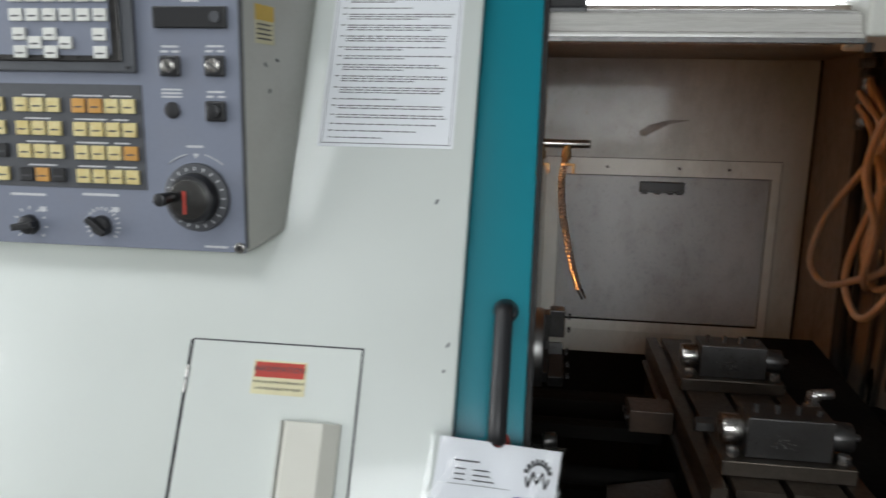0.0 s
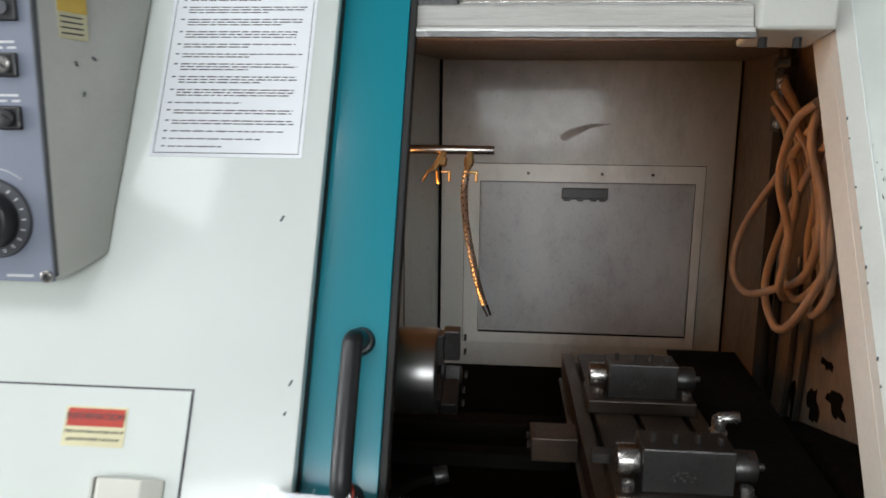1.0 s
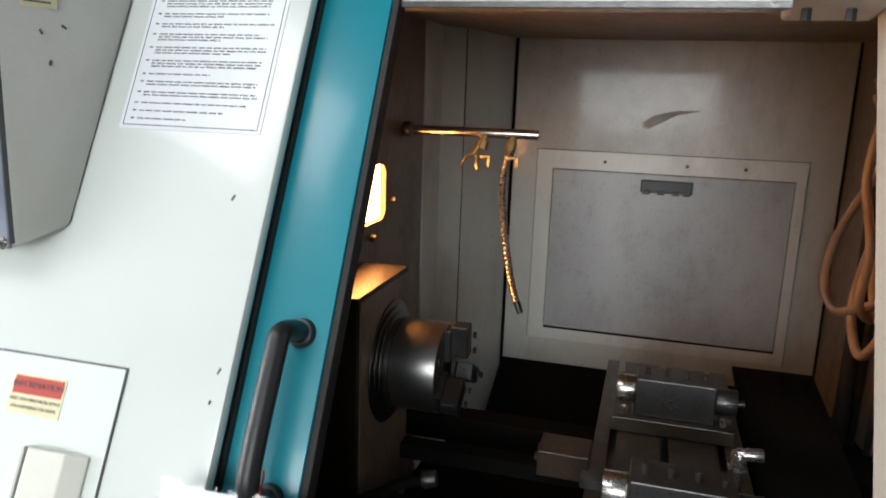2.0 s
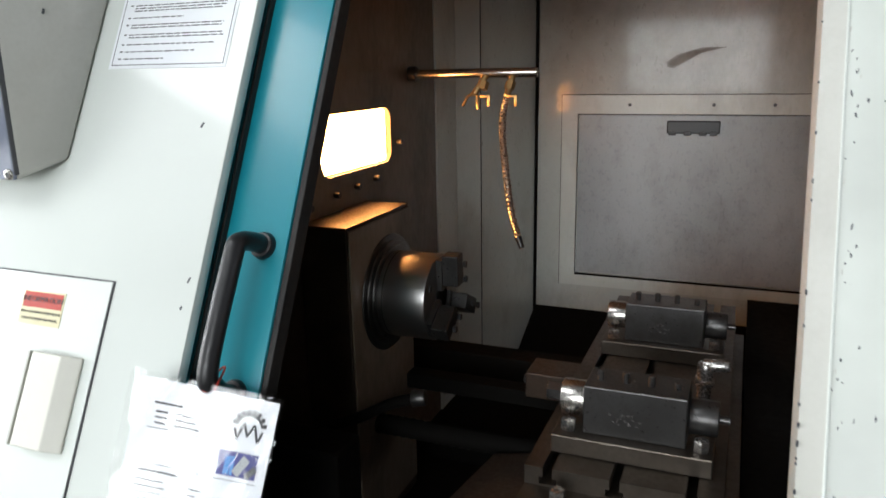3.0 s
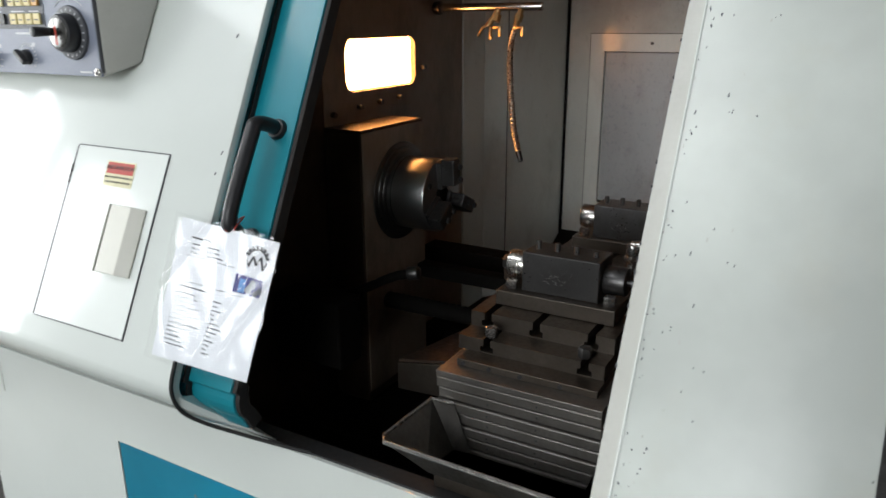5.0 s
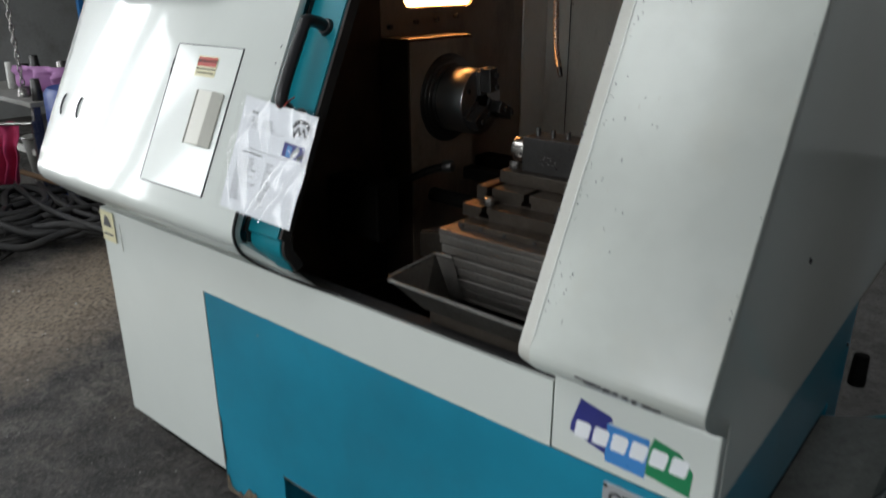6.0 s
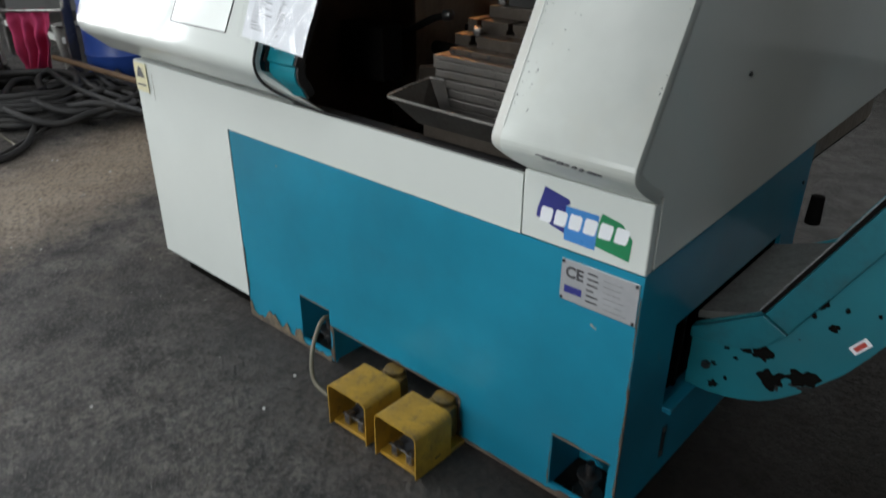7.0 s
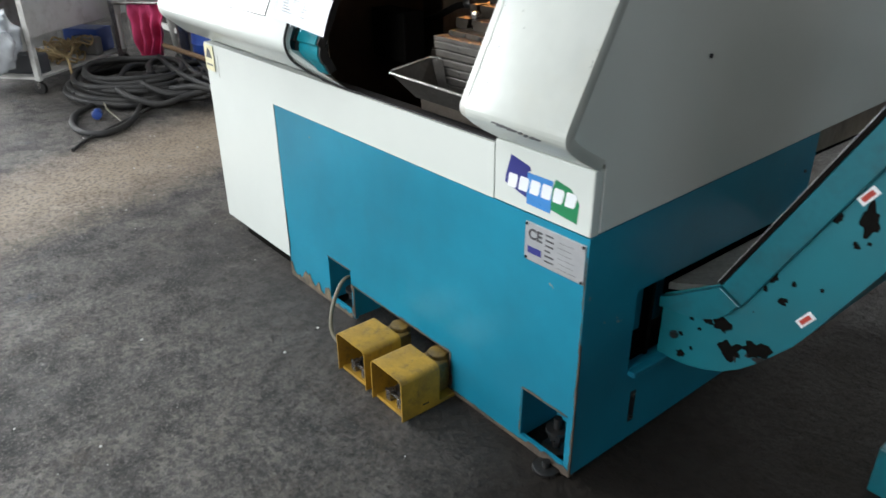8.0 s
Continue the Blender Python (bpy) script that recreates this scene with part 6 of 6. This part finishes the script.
def hose_pile():
    """Black rubber hoses coiled and heaped on the floor."""
    rnd = random.Random(31)
    for k in range(16):
        neat = k < 7
        c = Vector((-4.18 + rnd.uniform(-0.06, 0.06), 0.62 + rnd.uniform(-0.05, 0.05), 0.05 + 0.024 * k)) if neat else Vector((-3.95 + rnd.uniform(-0.2, 0.3), 0.75 + rnd.uniform(-0.15, 0.35), 0.03 + 0.008 * k))
        r = 0.66 - 0.035 * k + rnd.uniform(-0.03, 0.03) if neat else rnd.uniform(0.35, 0.55)
        a0, n, wob = rnd.uniform(0, 6), 13, 0.03 if neat else 0.14
        pts = [c + Vector((r * (1 + wob * math.sin(2.3 * i + k)) * math.cos(a0 + i * 0.55), 0.8 * r * math.sin(a0 + i * 0.55), max(-c.z + 0.03, 0.6 * wob * math.sin(1.7 * i + k) * 0.4))) for i in range(n)]
        tagged(smooth(part("rubber_hose", tube(pts, 0.024, 10, 6), RUBBER), 80), "black rubber hose coiled in a heap on the floor", "hose", "heap of hoses")
    pts = [(-4.1, 0.75, 0.06), (-3.79, 0.52, 0.05), (-3.28, 0.24, 0.03), (-3.08, 0.0, 0.026), (-3.23, -0.12, 0.026), (-3.5, -0.11, 0.026), (-3.77, 0.01, 0.026), (-3.94, 0.3, 0.05), (-3.85, 0.55, 0.09)]
    tagged(smooth(part("rubber_hose", tube(pts, 0.023, 10, 8), RUBBER), 80), "black rubber hose lying in an open loop on the floor", "hose", "heap of hoses")
    pts = [(-3.5, 0.5, 0.05), (-3.25, 0.12, 0.022), (-3.07, -0.12, 0.016), (-2.89, -0.27, 0.014)]
    tagged(smooth(part("rubber_hose", tube(pts, 0.012, 10, 8), RUBBER), 80), "thin black hose end trailing over the floor", "hose", "heap of hoses")
    pts = [(-3.8, 0.2, 0.06), (-3.62, 0.17, 0.05), (-3.48, 0.17, 0.035), (-3.3, 0.17, 0.02), (-3.2, 0.12, 0.01)]
    tagged(smooth(part("pale_cord", tube(pts, 0.006, 8, 6), CABLE), 80), "pale cord lying among black hoses", "cord")
    for k in range(5):
        y = 1.0 + 0.13 * k
        pts = [(-4.5 + 0.1 * k, y - 0.1, 0.2), (-3.6, y - 0.2, 0.19 - 0.02 * k), (-2.6, y + 0.02 * k, 0.12), (-2.0, y + 0.25, 0.06)]
        tagged(smooth(part("rubber_hose", tube(pts, 0.021, 10, 6), RUBBER), 80), "black rubber hose stretched over the heap", "hose", "heap of hoses")
    tagged(smooth(part("wooden_pole", tube([(-4.6, 1.0, 0.27), (-2.2, 1.35, 0.16)], 0.022, 10, 1), WOOD), 80), "brown wooden pole lying on heaped hoses", "pole")
    tagged(smooth(part("blue_coupling", cyl((-3.62, 0.1, 0.035), (-3.5, 0.06, 0.05), 0.035, seg=14, bevel=0.005), BLUE_PLASTIC), 40), "small blue plastic hose coupling on the floor", "coupling")


def cloth(name, x, y, z0, z1, w, mat, label, turn=0.0):
    bm = bmesh.new()
    bmesh.ops.create_grid(bm, x_segments=40, y_segments=30, size=0.5)
    for v in bm.verts:
        u, t = v.co.x, v.co.y + 0.5
        spread = w * (0.35 + 0.75 * t - 0.2 * t * t)
        fold = 0.10 * math.sin(u * 19 + 2 * t) * (1.1 - t) + 0.05 * noise.noise(Vector((u * 6, t * 4, 1)))
        v.co = Vector((u * spread, fold + 0.05 * t * t, z0 + t * (z1 - z0) + 0.07 * noise.noise(Vector((u * 5, 2.0, 0.4))) * (1 - t)))
    bmesh.ops.transform(bm, matrix=Matrix.Translation((x, y, 0)) @ pose(0, 0, 0, 0, 0, turn), verts=bm.verts)
    bmesh.ops.solidify(bm, geom=bm.faces[:], thickness=0.006)
    tagged(smooth(part(name, bm, mat), 80), label, "cloth")


def bench():
    t = thing("work_bench", "dark steel work bench heaped with parts", "bench")
    x0, x1, y0, y1, h = -6.4, -4.9, 1.3, 2.2, 0.70
    for x in (x0, x1):
        for y in (y0, y1):
            part("leg", box(x - 0.03, x + 0.03, y - 0.03, y + 0.03, 0, h, 0.004), STEEL, t)
    part("top", box(x0 - 0.05, x1 + 0.05, y0 - 0.05, y1 + 0.05, h, h + 0.04, 0.006), BENCH_DULL, t)
    part("lower_rail", box(x0, x1, y0 - 0.02, y0 + 0.02, 0.28, 0.33, 0.003), BENCH, t)
    rnd = random.Random(41)
    for k in range(14):
        x, y = rnd.uniform(x0, x1), rnd.uniform(y0, y1)
        r, hh = rnd.uniform(0.03, 0.08), rnd.uniform(0.05, 0.25)
        mat = rnd.choice((STEEL, STEEL_DARK, BENCH, RUBBER))
        tagged(smooth(part("metal_part", cyl((x, y, h + 0.04), (x, y, h + 0.04 + hh), r, r * rnd.uniform(0.5, 1), 16, 0.006), mat), 40), "turned metal part standing on a bench", "metal part", "parts on the bench")
    b = thing("steel_bucket", "grey dented steel bucket standing under a bench", "bucket")
    smooth(part("body", cyl((-5.15, 1.42, 0.0), (-5.15, 1.42, 0.42), 0.12, 0.17, 28, 0.006), BENCH_DULL, b), 40)
    smooth(part("rim", tube([(-5.15 + 0.172 * math.cos(0.3 * k), 1.42 + 0.172 * math.sin(0.3 * k), 0.42) for k in range(22)], 0.008, 8, 2), STEEL, b), 80)
    chain = thing("lifting_chain", "bright steel chain hanging over a bench", "chain")
    for k in range(22):
        q = Matrix.Translation((-5.45, 1.45, 0.78 + 0.055 * k)) @ pose(0, 0, 0, 0, 0, 90 * (k % 2))
        bm = tube([q @ Vector((0.016 * math.cos(a), 0, 0.036 * math.sin(a))) for a in [0.7 * i for i in range(10)]], 0.0065, 6, 2)
        smooth(part("link", bm, STEEL, chain), 80)
    hook = part("hook", tube([(-5.45, 1.45, 1.98), (-5.45, 1.45, 2.6), (-5.45, 1.45, 5.99)], 0.008, 8, 2), STEEL_DARK, chain)
    # chain and cables hanging before the boards
    for k in range(12):
        x = -7.6 + 0.28 * k + rnd.uniform(-0.1, 0.1)
        pts = [(x, 4.17, 2.85), (x + rnd.uniform(-0.06, 0.06), 4.14, 2.2), (x + rnd.uniform(-0.08, 0.08), 4.16, rnd.uniform(0.8, 1.5))]
        tagged(smooth(part("hanging_cable", tube(pts, rnd.uniform(0.012, 0.03), 8, 6), rnd.choice((RUBBER, RUBBER, STEEL_DARK, CABLE))), 80), "cable hanging before a black board wall", "cable", "hanging cables")
    f = thing("storage_rack", "blue painted steel rack frame beside the bench", "rack")
    blue = surface("blue_frame_paint", (0.02, 0.16, 0.42), (0.015, 0.12, 0.32), 0.45, big=4, fine=90, bump=0.06)
    for x in (-7.5, -6.75):
        part("post", box(x - 0.03, x + 0.03, 2.97, 3.03, 0, 2.4, 0.004), blue, f)
    for z in (1.1, 1.9):
        part("rail", box(-7.5, -6.75, 2.97, 3.03, z, z + 0.06, 0.004), blue, f)


def drum():
    d = thing("plastic_drum", "blue plastic drum with a pale label on the floor", "drum")
    prof = [(0.0, 0.0), (0.27, 0.0), (0.285, 0.03), (0.285, 0.28), (0.295, 0.3), (0.285, 0.32), (0.285, 0.6), (0.295, 0.62), (0.285, 0.64), (0.28, 0.86), (0.25, 0.9), (0.0, 0.9)]
    bm = bmesh.new()
    seg, rings = 36, []
    for r, z in prof[1:-1]:
        rings.append([bm.verts.new((r * math.cos(2 * math.pi * k / seg), r * math.sin(2 * math.pi * k / seg), z)) for k in range(seg)])
    for a, b in zip(rings, rings[1:]):
        for k in range(seg):
            bm.faces.new([a[k], a[(k + 1) % seg], b[(k + 1) % seg], b[k]])
    bm.faces.new(rings[0])
    bm.faces.new(rings[-1])
    smooth(part("body", bm, BLUE_PLASTIC, d), 40)
    part("label", box(0.275, 0.29, -0.1, 0.12, 0.42, 0.56, 0.003), PAPER, d, "pale paper label")
    d.matrix_world = Matrix.Translation((-4.32, 1.45, 0)) @ pose(0, 0, 0, 0, 0, -30)


shelf = work_trolley()
clutter(shelf)
hose_pile()
drum()
bench()
stand = thing("towel_stand", "plain steel rail stand on the floor", "stand")
for q in ((-5.2, 0.78), (-4.78, 1.22)):
    part("post", box(q[0] - 0.02, q[0] + 0.02, q[1] - 0.02, q[1] + 0.02, 0, 0.61, 0.003), STEEL, stand)
part("rail", cyl((-5.2, 0.78, 0.59), (-4.78, 1.22, 0.59), 0.016, seg=12), STEEL, stand)
part("foot_rail", cyl((-5.2, 0.78, 0.06), (-4.78, 1.22, 0.06), 0.014, seg=12), STEEL, stand)
cloth("crimson_cloth", -4.97, 1.0, 0.11, 0.60, 0.4, PINK, "crimson cloth hanging in folds from a rail stand", 46)
cloth("lilac_cloth", -5.35, 1.6, 0.745, 0.95, 0.9, LILAC, "lilac rag heaped on a bench", 20)


def debris():
    """Swarf, grit and small scraps lying about the floor."""
    rnd = random.Random(77)
    bm = bmesh.new()
    for k in range(170):
        x, y = rnd.uniform(-3.2, 2.6), rnd.uniform(-2.2, 0.6)
        if -1.15 < x < 1.7 and y > -0.02:
            continue
        r = rnd.choice((0.0018, 0.002, 0.0025, 0.003, 0.004, 0.006))
        t = bmesh.new()
        bmesh.ops.create_icosphere(t, subdivisions=1, radius=r)
        for v in t.verts:
            v.co *= rnd.uniform(0.7, 1.3)
            v.co.z *= 0.6
        merged(bm, t, Matrix.Translation((x, y, r * 0.4)) @ pose(0, 0, 0, 0, 0, rnd.uniform(0, 180)))
    tagged(part("floor_grit", bm, BENCH), "pale grit and scraps scattered over the concrete floor", "debris", kind="stuff")


debris()
